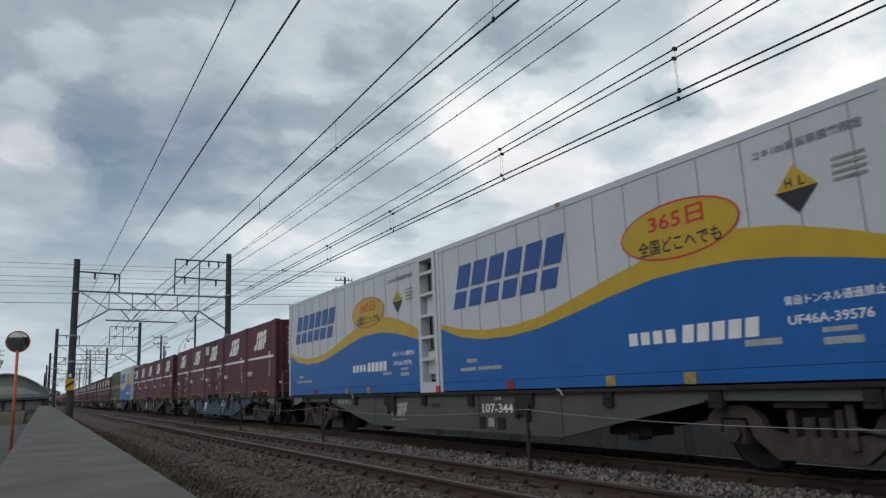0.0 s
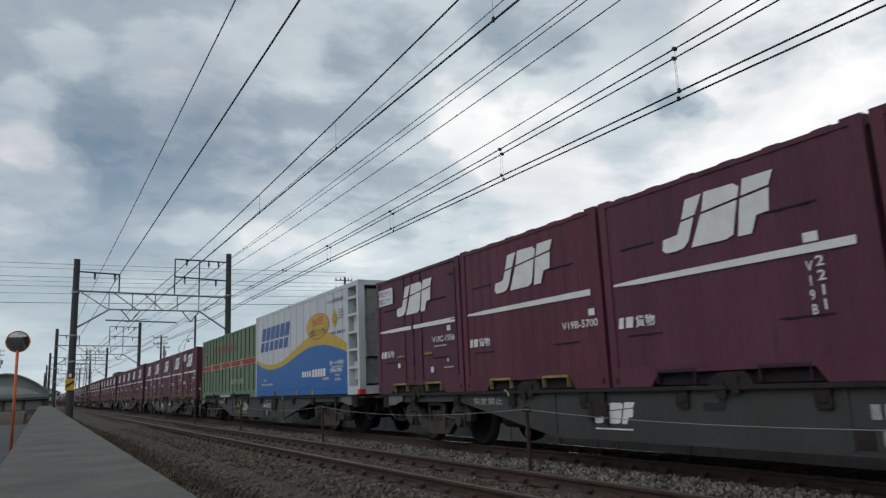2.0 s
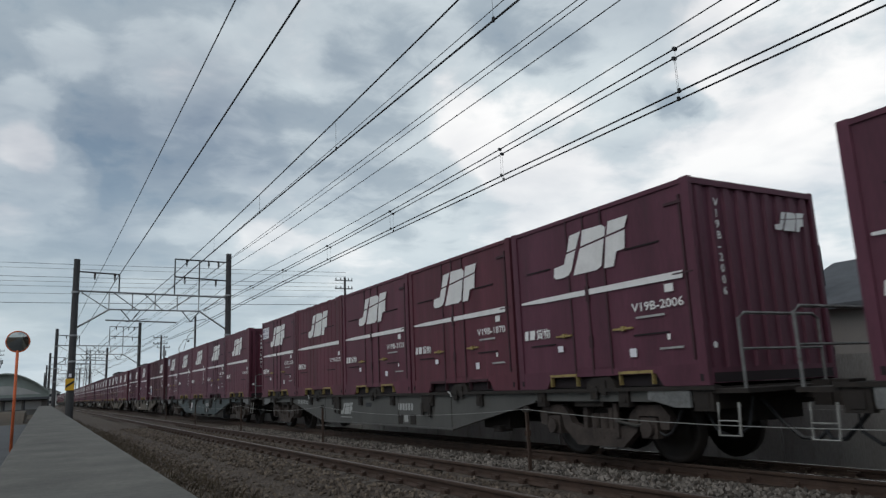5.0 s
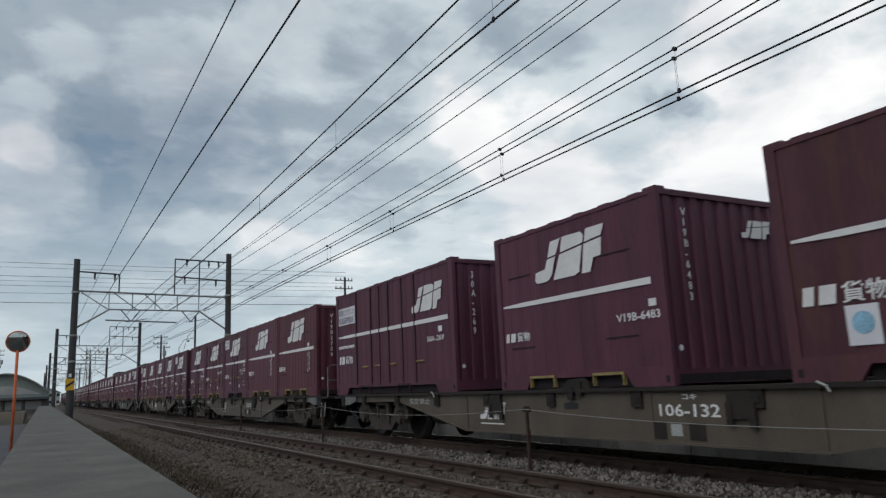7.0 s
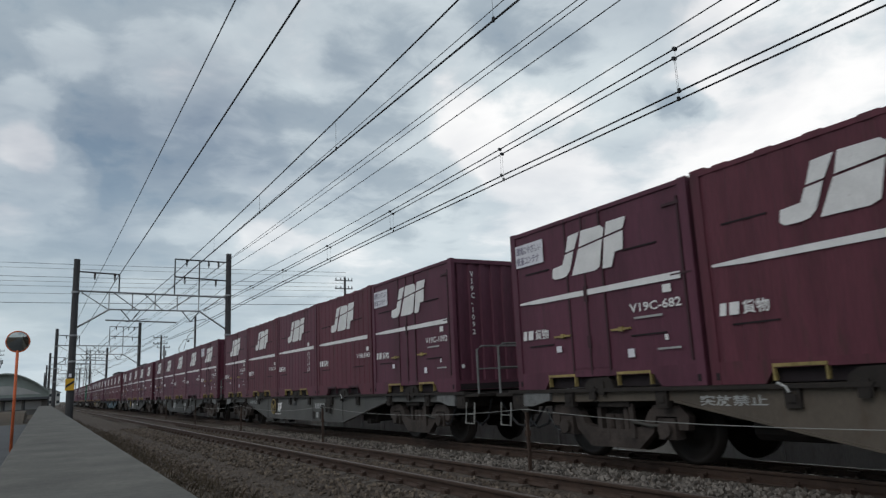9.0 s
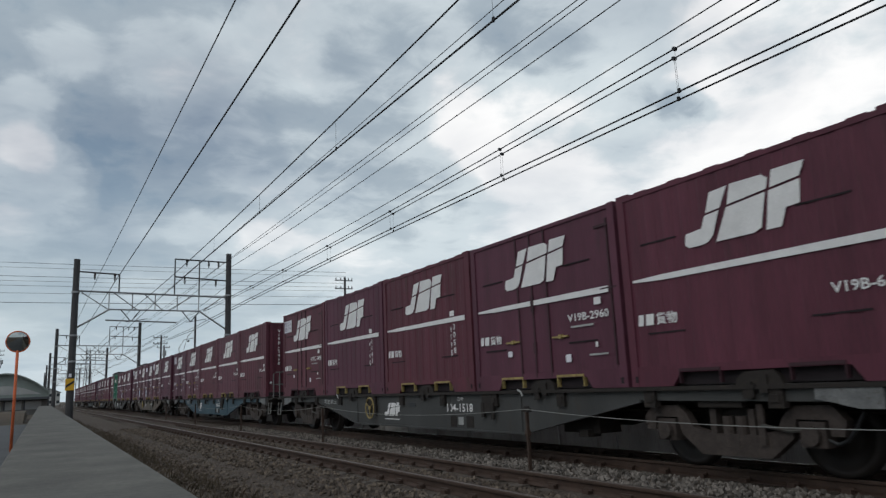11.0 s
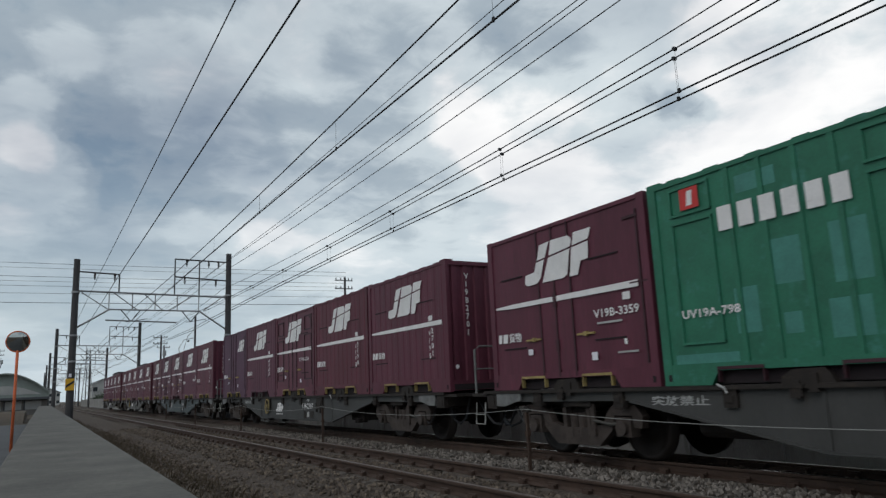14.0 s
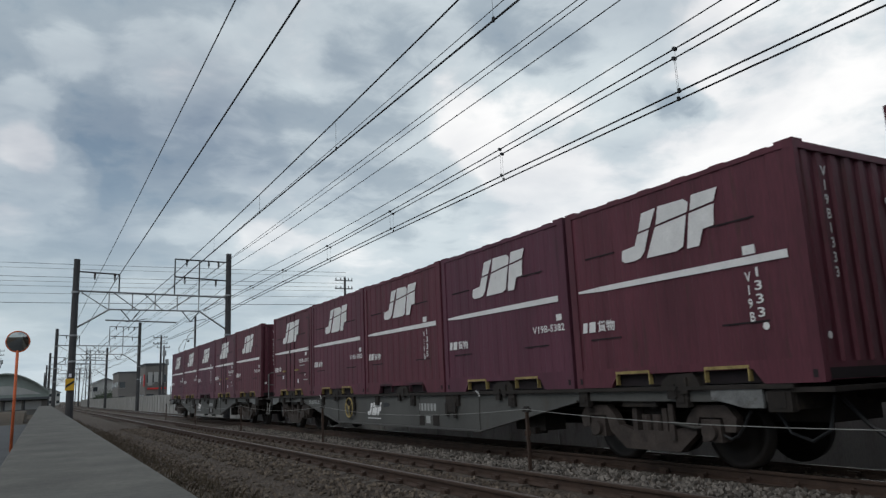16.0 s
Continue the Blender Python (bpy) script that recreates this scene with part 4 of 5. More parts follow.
def body_parts(length, height, flat_side, top_caps, base=0.16):
    """The pieces of a container's body: name and shape."""
    h = length / 2
    out = []
    for sx in (-1, 1):
        lo, hi = sorted((sx * 1.225, sx * 1.155))
        for y0, y1 in ((-h, -h + .13), (h - .13, h)):
            out.append(("corner_post", Shape().box(lo, hi, y0, y1, 0, height)))
        out.append(("top_rail", Shape().box(lo, hi, -h + .13, h - .13, height - .07, height - .012)))
        rail = Shape()
        a = -h + .13
        rail.prism([(a, 0), (a + .56, 0), (a + .68, base), (-a - .68, base), (-a - .56, 0), (-a, 0), (-a, base + .09), (a, base + .09)], "x", *sorted((sx * 1.222, sx * 1.16)))
        out.append(("bottom_rail", rail))
        s = Shape()
        if flat_side:
            s.box(*sorted((sx * 1.205, sx * 1.17)), -h + .13, h - .13, base + .09, height - .07)
        else:
            ridges(s, sx * 1.207, -h + .13, h - .13, base + .09, height - .07, 0.30, .008, sx, 0.6)
        out.append(("side_wall", s))
    for sy in (-1, 1):
        s = Shape()
        end_ridges(s, sy * (h - .055), -1.155, 1.155, .20, height - .09, .26, .035, sy)
        out.append(("end_wall", s))
        lo, hi = sorted((sy * h, sy * (h - .10)))
        out.append(("end_sill", Shape().box(-1.155, 1.155, lo, hi, .02, .20)))
        out.append(("end_header", Shape().box(-1.155, 1.155, lo, hi, height - .09, height - .012)))
    s = Shape()
    cap = [(-h + .05, height - .03)]
    if top_caps:
        for k in range(6):
            y = -h + .42 + k * (length - .84) / 5
            cap += [(y - .12, height - .010), (y - .10, height + .010), (y + .10, height + .010), (y + .12, height - .010)]
    cap += [(h - .05, height - .010), (h - .05, height - .03)]
    s.prism(cap, "x", -1.20, 1.20)
    out.append(("roof", s))
    if top_caps:
        for y in (-h, h - .22):
            out.append(("lifting_casting", Shape().box(-1.225, -1.055, y, y + .22, height - .012, height + .018)))
    return out


def add_body(c, key, paint, length, height, flat_side, caps, base=0.16):
    k = (key, paint.name)
    if k not in MESHES:
        MESHES[k] = [(n, s.mesh(n, paint)) for n, s in body_parts(length, height, flat_side, caps, base)]
    for n, me in MESHES[k]:
        part(n, me, c)


def pocket(length, u):
    """A forklift pocket frame on the near side."""
    y = length / 2 - u
    s = Shape()
    s.prism([(y - .60, .03), (y - .585, .03), (y - .585, .17), (y - .015, .17), (y - .015, .03), (y, .03), (y, .205), (y - .60, .205)], "x", -1.234, -1.17)
    return s


def common_marks(c, length, kind, num, paint):
    f = side_face(length, 0.004)
    e = length - LEN12
    if kind != "O":
        part("emblem", flat("emblem", emblem_polys({"L": e + 2.0, "F": 1.86}.get(kind, 1.10 if kind in "PV" else 1.05), 1.61, {"L": 1.3, "F": 1.5}.get(kind, 1.58), .52 if kind == "L" else .63), f, M_WHITE), c, "white slanted block emblem")
    if kind != "O":
        top = 1.37 if kind != "L" else 1.45
        s0, s1 = (0.18, length - .22)
        part("stripe", flat("stripe", [[(s0, top - .045), (s0 + .5, top - .07), (s1, top - .09), (s1, top), (s0 + .5, top), (s0, top - .015)]], f, M_WHITE), c, "long white stripe")
    k = 1.35 if kind == "L" else 1.0
    f = side_face(length, 0.004) if k == 1.0 else lambda u, v: (-1.229, length / 2 - .2 - (u - .2) * k, .745 + (v - .76) * k)
    for q in (rect(.21, .30, .76, .90, .02), rect(.34, .47, .76, .90, .02)):
        part("owner_mark", flat("owner_mark", [q], f, M_WHITE), c, "plain white operator mark")
    part("owner_text", lettering("owner_text", FREIGHT, .52, .86, .755, .905, f, M_WHITE), c, "white painted word")


def sheet(name, c, u0, u1, v0, v1, mat, length, off=0.005, label=""):
    return part(name, flat(name, [rect(u0, u1, v0, v1)], side_face(length, off), mat), c, label)


def slogan(c, length, u0, u1, v0, v1, second=SLOGAN_B):
    sheet("slogan_label", c, u0, u1, v0, v1, M_STICKER, length, label="white vinyl slogan label")
    m = (v0 + v1) / 2
    f = side_face(length, 0.009)
    part("slogan_text", lettering("slogan_text", SLOGAN_A, u0 + .03, u1 - .04, m + .015, v1 - .03, f, M_STICKER_INK), c)
    part("slogan_text", lettering("slogan_text", second, u0 + .03, u1 - .10, v0 + .03, m - .015, f, M_STICKER_INK), c)


CONTAINER_LABELS = {
    "D": "maroon steel freight container with double side doors and white stripe",
    "C": "maroon side-door freight container with white slogan label",
    "F": "maroon side-door freight container with plain white label",
    "O": "faded purple-maroon side-door freight container without stripe",
    "P": "maroon corrugated freight container with white stripe and number",
    "V": "maroon corrugated freight container with upright white number",
    "A": "maroon freight container with framed vent panels and doors",
    "L": "long maroon ribbed freight container with white stripe",
    "Z": "patched emerald green freight container with framed panels",
    "R": "white and blue refrigerated container with golden wave",
    "G": "sage green long freight container with red stripe",
}


def container_short(kind, num, pick):
    L = LEN20 if kind == "L" else LEN12
    paint = M_EMERALD if kind == "Z" else M_MAROON[3] if num == "30A-1020" else M_MAROON[4] if kind == "O" else M_MAROON[1] if kind == "L" else M_MAROON[pick % 3]
    c = thing("freight_container", CONTAINER_LABELS[kind], "shipping container", group="containers on the train")
    door = kind in "DCFAO"
    bkey = "container_body_" + ("long" if kind == "L" else "door" if door or kind == "Z" else "ribbed")
    add_body(c, bkey, paint, L, 2.5, door or kind == "Z", not door)
    # fills the open void below the floor; its shade is in the colour
    under = shared("underframe_" + str(L), M_RECESS_SHADE, lambda: Shape().box(-1.13, 1.13, -L / 2 + .75, L / 2 - .75, .012, .16))
    part("underframe", under, c, "underframe block coloured as the shaded void below the floor")
    pockets = (0.80, 2.26) if kind != "L" else (1.5, 3.55)
    for u in pockets:
        pk = shared("fork_pocket_%d" % (u * 100), M_YELLOW if kind not in "ZL" and pick % 5 else M_MAROON_DARK, lambda: pocket(L, u))
        part("fork_pocket", pk, c, "worn yellow forklift pocket frame" if pick % 5 else "")
    if kind != "Z":
        common_marks(c, L, kind, num, paint)
    # dark horizontal slots in the side
    if kind not in "OZL":
        for a, b, z in ((.36, .95, 1.785), (2.56, 3.15, 1.785), (.36, .95, .645), (2.58, 3.18, .645)):
            part("side_slot", shared("side_slot_%d_%d" % (a * 100, z * 100), M_RECESS_SHADE, lambda: Shape().box(-1.222, -1.19, L / 2 - b, L / 2 - a, z, z + .02)), c)
    part("drain_hole", shared("drain_hole_" + str(L), M_RECESS_SHADE, lambda: Shape().box(-1.229, -1.2, L / 2 - .12, L / 2 - .07, .05, .13).box(-1.229, -1.2, -L / 2 + .07, -L / 2 + .12, .05, .13)), c)
    if door:
        for u0, u1 in ((1.40, 1.75), (1.78, 2.13)):
            dr = part("side_door", shared("side_door_%d" % (u0 * 100), paint, lambda: Shape().box(-1.212, -1.18, L / 2 - u1, L / 2 - u0, .27, 2.40)), c)
        for u in (1.385, 1.765, 2.14):
            part("door_post", shared("door_post_%d" % (u * 1000), M_MAROON_DARK, lambda: Shape().box(-1.226, -1.19, L / 2 - u - .016, L / 2 - u + .016, .18, 2.47)), c, "grimy upright locking rod")
        for u in (1.0, 2.22):
            part("door_latch", shared("door_latch_%d" % (u * 100), M_YELLOW, lambda: Shape().box(-1.24, -1.20, L / 2 - u - .36, L / 2 - u, .745, .772).box(-1.25, -1.20, L / 2 - u - .22, L / 2 - u - .16, .73, .79)), c, "yellow door latch bar")
        part("latch_keeper", shared("latch_keeper_upper", M_MAROON_DARK, lambda: Shape().box(-1.24, -1.2, L / 2 - 1.80, L / 2 - 1.73, 1.2, 1.42)), c)
        part("latch_keeper", shared("latch_keeper_lower", M_MAROON_DARK, lambda: Shape().box(-1.235, -1.2, L / 2 - 1.80, L / 2 - 1.73, .55, .72)), c)
        for q in (rect(1.03, 1.15, .53, .62), rect(2.50, 2.62, .38, .49)):
            part("inspection_label", flat("inspection_label", [q], side_face(L, .006), M_STICKER), c, "small white paper label")
        part("hinge", shared("hinge_upper", M_MAROON_DARK, lambda: Shape().box(-1.23, -1.20, L / 2 - 3.58, L / 2 - 3.30, 2.20, 2.235)), c)
        part("hinge", shared("hinge_lower", M_MAROON_DARK, lambda: Shape().box(-1.23, -1.20, L / 2 - 3.66, L / 2 - 3.34, 1.33, 1.35)), c)
        part("edge_rod", shared("edge_rod", M_MAROON_DARK, lambda: Shape().box(-1.228, -1.2, L / 2 - 3.56, L / 2 - 3.53, .3, 2.3)), c)
    if kind in "DCF":
        for q in (rect(2.66, 3.15, .862, .89), rect(3.02, 3.40, .447, .472)):
            part("print_bar", flat("print_bar", [q], side_face(L, .005), M_PALE_PLATE), c, "faint line of small print")
        part("small_mark", flat("small_mark", [rect(3.16, 3.21, .56, .63)], side_face(L, .005), M_WHITE), c)
    if kind == "C":
        slogan(c, L, .14, .86, 1.93, 2.29)
    if kind == "F":
        sheet("blank_label", c, .28, 1.12, 1.93, 2.20, M_STICKER, L, label="plain white label")
        sheet("notice_label", c, .46, .88, .22, .70, M_STICKER, L, label="white label with a pale blue disc")
        q = [(.67 + .16 * math.cos(a * .5236), .50 + .16 * math.sin(a * .5236)) for a in range(12)]
        part("blue_disc", flat("blue_disc", [q], side_face(L, .009), M_PALE_BLUE), c, "pale blue printed disc")
    f = side_face(L, .005)
    if kind in "DCP":
        if kind == "P":
            part("number", lettering("number", num, 2.82, 3.60, .845, .955, f, M_WHITE), c, "white painted number")
        else:
            part("number", lettering("number", num, 2.60, 3.47, .95, 1.065, f, M_WHITE), c, "white painted number")
        if kind == "P":
            sheet("square_mark", c, 3.42, 3.55, 1.0, 1.095, M_WHITE, L)
        else:
            sheet("square_mark", c, 3.19, 3.33, 1.14, 1.24, M_WHITE, L)
    elif kind == "F":
        part("number", lettering("number", num, 2.66, 3.42, .93, 1.04, f, M_WHITE), c, "white painted number")
        sheet("square_mark", c, 3.1, 3.25, 1.10, 1.20, M_WHITE, L)
    elif kind == "A":
        part("number", lettering("number", num, 2.42, 3.27, .99, 1.10, f, M_WHITE), c, "white painted number")
        fr = lambda u0, u1, v0, v1: (Shape().box(-1.226, -1.2, L / 2 - u1, L / 2 - u0, v0, v0 + .03).box(-1.226, -1.2, L / 2 - u1, L / 2 - u0, v1 - .03, v1)
                                     .box(-1.226, -1.2, L / 2 - u0 - .03, L / 2 - u0, v0, v1).box(-1.226, -1.2, L / 2 - u1, L / 2 - u1 + .03, v0, v1))
        for u0, u1, v0, v1 in ((.27, .86, 1.87, 2.30), (2.88, 3.48, 1.87, 2.30), (2.86, 3.48, .46, 1.76), (.22, .84, .46, 1.72)):
            part("vent_panel", fr(u0, u1, v0, v1).mesh("vent_panel", M_MAROON_DARK), c, "dark framed vent panel")
    elif kind == "V":
        a, b = two_columns(num)
        part("number", lettering("number", a, 2.95, 3.03, .66, 1.20, f, M_WHITE), c, "upright white number")
        part("number", lettering("number", b, 3.06, 3.15, .70, 1.24, f, M_WHITE), c, "upright white number")
        if num in ("V19B1333", "V19B1013"):
            part("round_mark", flat("round_mark", [[(3.14 + .042 * math.cos(k * .628), .60 + .042 * math.sin(k * .628)) for k in range(10)]], f, M_WHITE), c)
        sheet("square_mark", c, 2.96, 3.12, 1.39, 1.49, M_WHITE, L)
    elif kind == "L":
        part("number", lettering("number", num, 4.97, 5.66, .98, 1.09, f, M_WHITE), c, "white painted number")
        sheet("square_mark", c, 5.45, 5.6, 1.15, 1.26, M_WHITE, L)
        for k, u in enumerate((1.33, 2.2, 2.68, 3.16, 3.85, 4.44)):
            part("door_post", shared("long_post_%d" % k, M_MAROON_DARK, lambda: Shape().box(-1.235, -1.19, L / 2 - u - .022, L / 2 - u + .022, .2, 2.45)), c)
        for k, u in enumerate((1.7, 2.4, 3.25, 4.5)):
            part("door_latch", shared("long_latch_%d" % k, M_YELLOW, lambda: Shape().box(-1.245, -1.2, L / 2 - u - .3, L / 2 - u, .62, .65)), c, "yellow door latch bar")
        if num == "30A-1020":
            sheet("notice_label", c, .64, .96, .33, .71, M_STICKER, L, label="white label with a pale blue disc")
            part("blue_disc", flat("blue_disc", [[(.80 + .11 * math.cos(a * .5236), .54 + .11 * math.sin(a * .5236)) for a in range(12)]], side_face(L, .009), M_PALE_BLUE), c, "pale blue printed disc")
            sheet("paper_label", c, 5.42, 5.70, .74, .90, M_STICKER, L, label="blank white paper label")
            return c
        slogan(c, L, .2, 1.28, 1.72, 2.15, SLOGAN_D)
        part("fine_print_bars", flat("fine_print_bars", [rect(.2 + .13 * k, .3 + .13 * k, 1.13, 1.20) for k in range(8)], f, M_WHITE), c)
    elif kind == "O":
        part("emblem", flat("emblem", emblem_polys(2.5, 1.72, .95, .42), f, M_WHITE), c, "white slanted block emblem")
        sheet("square_mark", c, 1.0, 1.12, 1.50, 1.54, M_WHITE, L)
    elif kind == "Z":
        for u0, u1, v0, v1 in ((.34, .95, .47, 1.95), (.34, .95, 2.02, 2.38), (2.74, 3.36, .47, 1.95), (2.74, 3.36, 2.02, 2.38)):
            s = Shape()
            for q in ((u0, u1, v0, v0 + .03), (u0, u1, v1 - .03, v1), (u0, u0 + .03, v0, v1), (u1 - .03, u1, v0, v1)):
                s.box(-1.23, -1.2, L / 2 - q[1], L / 2 - q[0], q[2], q[3])
            part("framed_panel", s.mesh("framed_panel", M_EMERALD), c)
        for k in range(4):
            u = 1.2 + k * .42
            part("rib", shared("green_rib_%d" % k, M_EMERALD, lambda: Shape().box(-1.224, -1.19, L / 2 - u - .03, L / 2 - u + .03, .25, 2.43)), c)
        for u0, u1, v0, v1 in ((1.12, 1.42, .55, 1.05), (1.65, 1.98, 1.02, 1.5), (1.7, 1.9, .5, .72), (2.3, 2.68, .95, 1.55), (2.2, 2.62, .42, .8), (.2, 1.1, .24, .36), (1.3, 1.8, 2.1, 2.3), (2.9, 3.2, .6, 1.1)):
            part("paint_patch", flat("paint_patch", [rect(u0, u1, v0, v1)], lambda u, v: (-1.2065, L / 2 - u, v), M_TEAL_PATCH), c, "pale teal touch-up patch")
        for k in range(6):
            part("brand_block", flat("brand_block", [rect(1.04 + .272 * k, 1.04 + .272 * k + .19, 1.72, 2.0)], side_face(L, .006), M_WHITE), c, "plain white brand block")
        sheet("red_mark", c, .52, .8, 2.08, 2.34, M_RED, L, .007, "red square with a white stroke")
        part("mark_stroke", flat("mark_stroke", [rect(.62, .70, 2.12, 2.30, .02)], side_face(L, .010), M_WHITE), c)
        part("number", lettering("number", "UV19A-798", .38, 1.2, .78, .88, f, M_WHITE), c, "white painted number")
    # marks on the front end
    if num and kind != "F":
        g = front_face(L, .006)
        part("end_number", lettering("end_number", vertical(num), .41, .50, 1.05, 2.25, g, M_WHITE), c, "upright white number")
        part("end_emblem", flat("end_emblem", emblem_polys(1.55, 1.93, .62, .26), g, M_WHITE), c)
        # thin strip over the end sill, coloured as shade below the floor
        part("end_cap", shared("end_cap", M_RECESS_SHADE, lambda: Shape().box(-1.13, 1.13, -LEN12 / 2 - .004, -LEN12 / 2, .03, .14)), c) if kind != "L" else None
        part("end_seal", flat("end_seal", [[(.17 + .04 * math.cos(a * .785), .46 + .04 * math.sin(a * .785)) for a in range(8)]], g, M_WHITE), c)
    return c


WAVE_TOP = [(0, 1.30), (.8, 1.13), (1.6, 1.04), (2.4, 1.03), (3.2, 1.10), (4.0, 1.27), (4.8, 1.46), (5.6, 1.63), (6.3, 1.72), (6.9, 1.71), (7.5, 1.62), (8.1, 1.45), (8.62, 1.27)]
WAVE_LOW = [(0, 1.22), (.8, .98), (1.6, .88), (2.4, .87), (3.2, .93), (4.0, 1.06), (4.8, 1.21), (5.6, 1.33), (6.3, 1.36), (6.9, 1.35), (7.5, 1.28), (8.1, 1.17), (8.62, 1.06)]


def reefer(rear, variant):
    L, H = LEN31, 2.76
    c = thing("refrigerated_container", CONTAINER_LABELS["R"], "shipping container", group="refrigerated containers")
    h = L / 2
    ye = h - 8.62

    def shell():
        s = Shape()
        s.box(-1.215, 1.215, ye, h, .20, H - .06)
        s.box(-1.225, 1.225, ye, h, H - .09, H)
        return s

    part("body", shared("reefer_body", M_CONTAINER_WHITE, shell), c)
    for k in range(14):
        part("panel_seam", shared("reefer_seam", M_COOLER, lambda: Shape().box(-1.2205, -1.20, -.006, .006, 1.0, H - .1)), c, at=(0, ye + .3 + k * .62, 0))
    part("bottom_rail", shared("reefer_rail", M_BLUE, lambda: Shape().box(-1.225, 1.225, ye, h, .02, .17).box(-1.222, 1.222, ye, h, .175, .31)), c, "blue bottom rail")
    part("rear_post", shared("reefer_rear_post", M_CONTAINER_WHITE, lambda: Shape().box(-1.228, -1.12, h - .10, h + .004, 0, H + .004).box(1.12, 1.228, h - .10, h + .004, 0, H + .004)), c)

    def put(o):
        return lambda u, v: (-1.222 - o, h - u, v)

    def strip(lo, hi):
        return [[lo[k], lo[k + 1], hi[k + 1], hi[k]] for k in range(len(lo) - 1)]

    part("blue_field", flat("blue_field", strip([(u, .311) for u, v in WAVE_LOW], WAVE_LOW), put(.001), M_BLUE), c, "blue painted lower field")
    part("golden_wave", flat("golden_wave", strip(WAVE_LOW, WAVE_TOP), put(.002), M_GOLD), c, "golden yellow wave band")
    blocks = []
    for k in range(6):
        u = .62 + k * .53
        blocks += [rect(u, u + .40, 1.50, 1.80, .10), rect(u + .12, u + .55, 1.86, 2.28, .14)]
    for q in blocks:
        part("brand_block", flat("brand_block", [q], put(.002), M_BLUE_DARK), c, "slanted navy brand block")
    oc = 6.45 if variant else 6.05
    ell = [(oc + .94 * math.cos(a * .2618), 1.88 + .36 * math.sin(a * .2618)) for a in range(24)]
    ell2 = [(oc + .915 * math.cos(a * .2618), 1.88 + .335 * math.sin(a * .2618)) for a in range(24)]
    part("oval_rim", flat("oval_rim", [ell], put(.004), M_RED), c, "red oval outline")
    part("oval", flat("oval", [ell2], put(.006), M_GOLD), c, "golden oval badge")
    part("slogan_text", lettering("slogan_text", "365日", oc - .43, oc + .45, 1.90, 2.13, put(.009), M_RED), c, "red slogan lettering")
    part("slogan_text", lettering("slogan_text", "全国どこへでも", oc - .63, oc + .67, 1.62, 1.82, put(.009), M_BLACK), c, "black slogan lettering")
    d0, d1 = (7.56, 8.04) if variant else (7.44, 7.92)
    dm = (d0 + d1) / 2
    part("diamond", flat("diamond", [[(d0, 1.96), (d1, 1.96), (dm, 2.22)]], put(.003), M_GOLD), c, "golden diamond sign")
    part("diamond", flat("diamond", [[(d0, 1.96), (dm, 1.71), (d1, 1.96)]], put(.003), M_GOLD if variant else M_BLACK), c)
    for ch, a, b in (("H", dm - .11, 1.99), ("L", dm + .04, 1.99)) + ((("W", dm - .13, 1.82), ("G", dm + .03, 1.82)) if variant else ()):
        part("diamond_letter", lettering("diamond_letter", ch, a, a + .075, b, b + .10, put(.006), M_BLACK), c)
    bars = [rect(5.10 + .21 * k, 5.10 + .21 * k + .15, .52, .68) for k in range(4)] + [rect(5.98 + .22 * k, 5.98 + .22 * k + .17, .50, .71, .03) for k in range(5)]
    for q in bars:
        part("company_bar", flat("company_bar", [q], put(.003), M_WHITE), c, "plain white bar of the company name")
    part("number", lettering("number", "UF46A-39505" if variant else "UF46A-39576", 7.40, 8.28, .58, .68, put(.003), M_WHITE), c, "white painted number")
    part("notice_text", lettering("notice_text", NOTICE_B, 7.38, 8.42, .78, .88, put(.003), M_WHITE), c, "white notice lettering")
    part("notice_text", lettering("notice_text", NOTICE_A, 7.22, 8.44, 2.39, 2.49, put(.003), M_STICKER_INK), c, "grey notice lettering")
    small = [(6.85, 7.3, .40, .47), (7.75, 8.15, .36, .43), (7.75, 8.1, .48, .53), (.78, 1.30, .36, .42), (1.36, 2.1, .36, .42), (1.0, 1.34, .50, .57)]
    for a, b, v0, v1 in small + ([(7.5, 8.35, .69, .745)] if variant else []):
        part("print_bar", flat("print_bar", [rect(a, b, v0, v1)], put(.003), M_PALE_PLATE), c, "small pale line of print")
    for k in range(4):
        part("print_bar", flat("print_bar", [rect(8.08, 8.42, 2.14 - .07 * k, 2.17 - .07 * k)], put(.003), M_COOLER), c, "faint grey line of print")
    if variant:
        part("print_bar", flat("print_bar", [rect(7.50, 7.86, 1.56, 1.63)], put(.003), M_STICKER_INK), c)
        part("print_bar", flat("print_bar", [rect(7.95, 8.28, 1.56, 1.63)], put(.003), M_STICKER_INK), c)
        part("notice_text", lettering("notice_text", "専用", 8.31, 8.52, 1.55, 1.64, put(.003), M_STICKER_INK), c)
    for u, m in ((4.7, M_YELLOW), (6.05, M_YELLOW), (2.35, M_FADED_RED)):
        part("lift_fitting", shared("reefer_fitting_%d" % (u * 10), m, lambda: Shape().box(-1.24, -1.15, h - u - .09, h - u + .09, .02, .16).box(-1.243, -1.15, h - u - .02, h - u + .02, .06, .12)), c, "painted lifting fitting")
    part("marker_lamp", shared("reefer_marker", M_YELLOW, lambda: Shape().box(-1.235, -1.2, h - 3.9, h - 3.8, H - .06, H)), c)
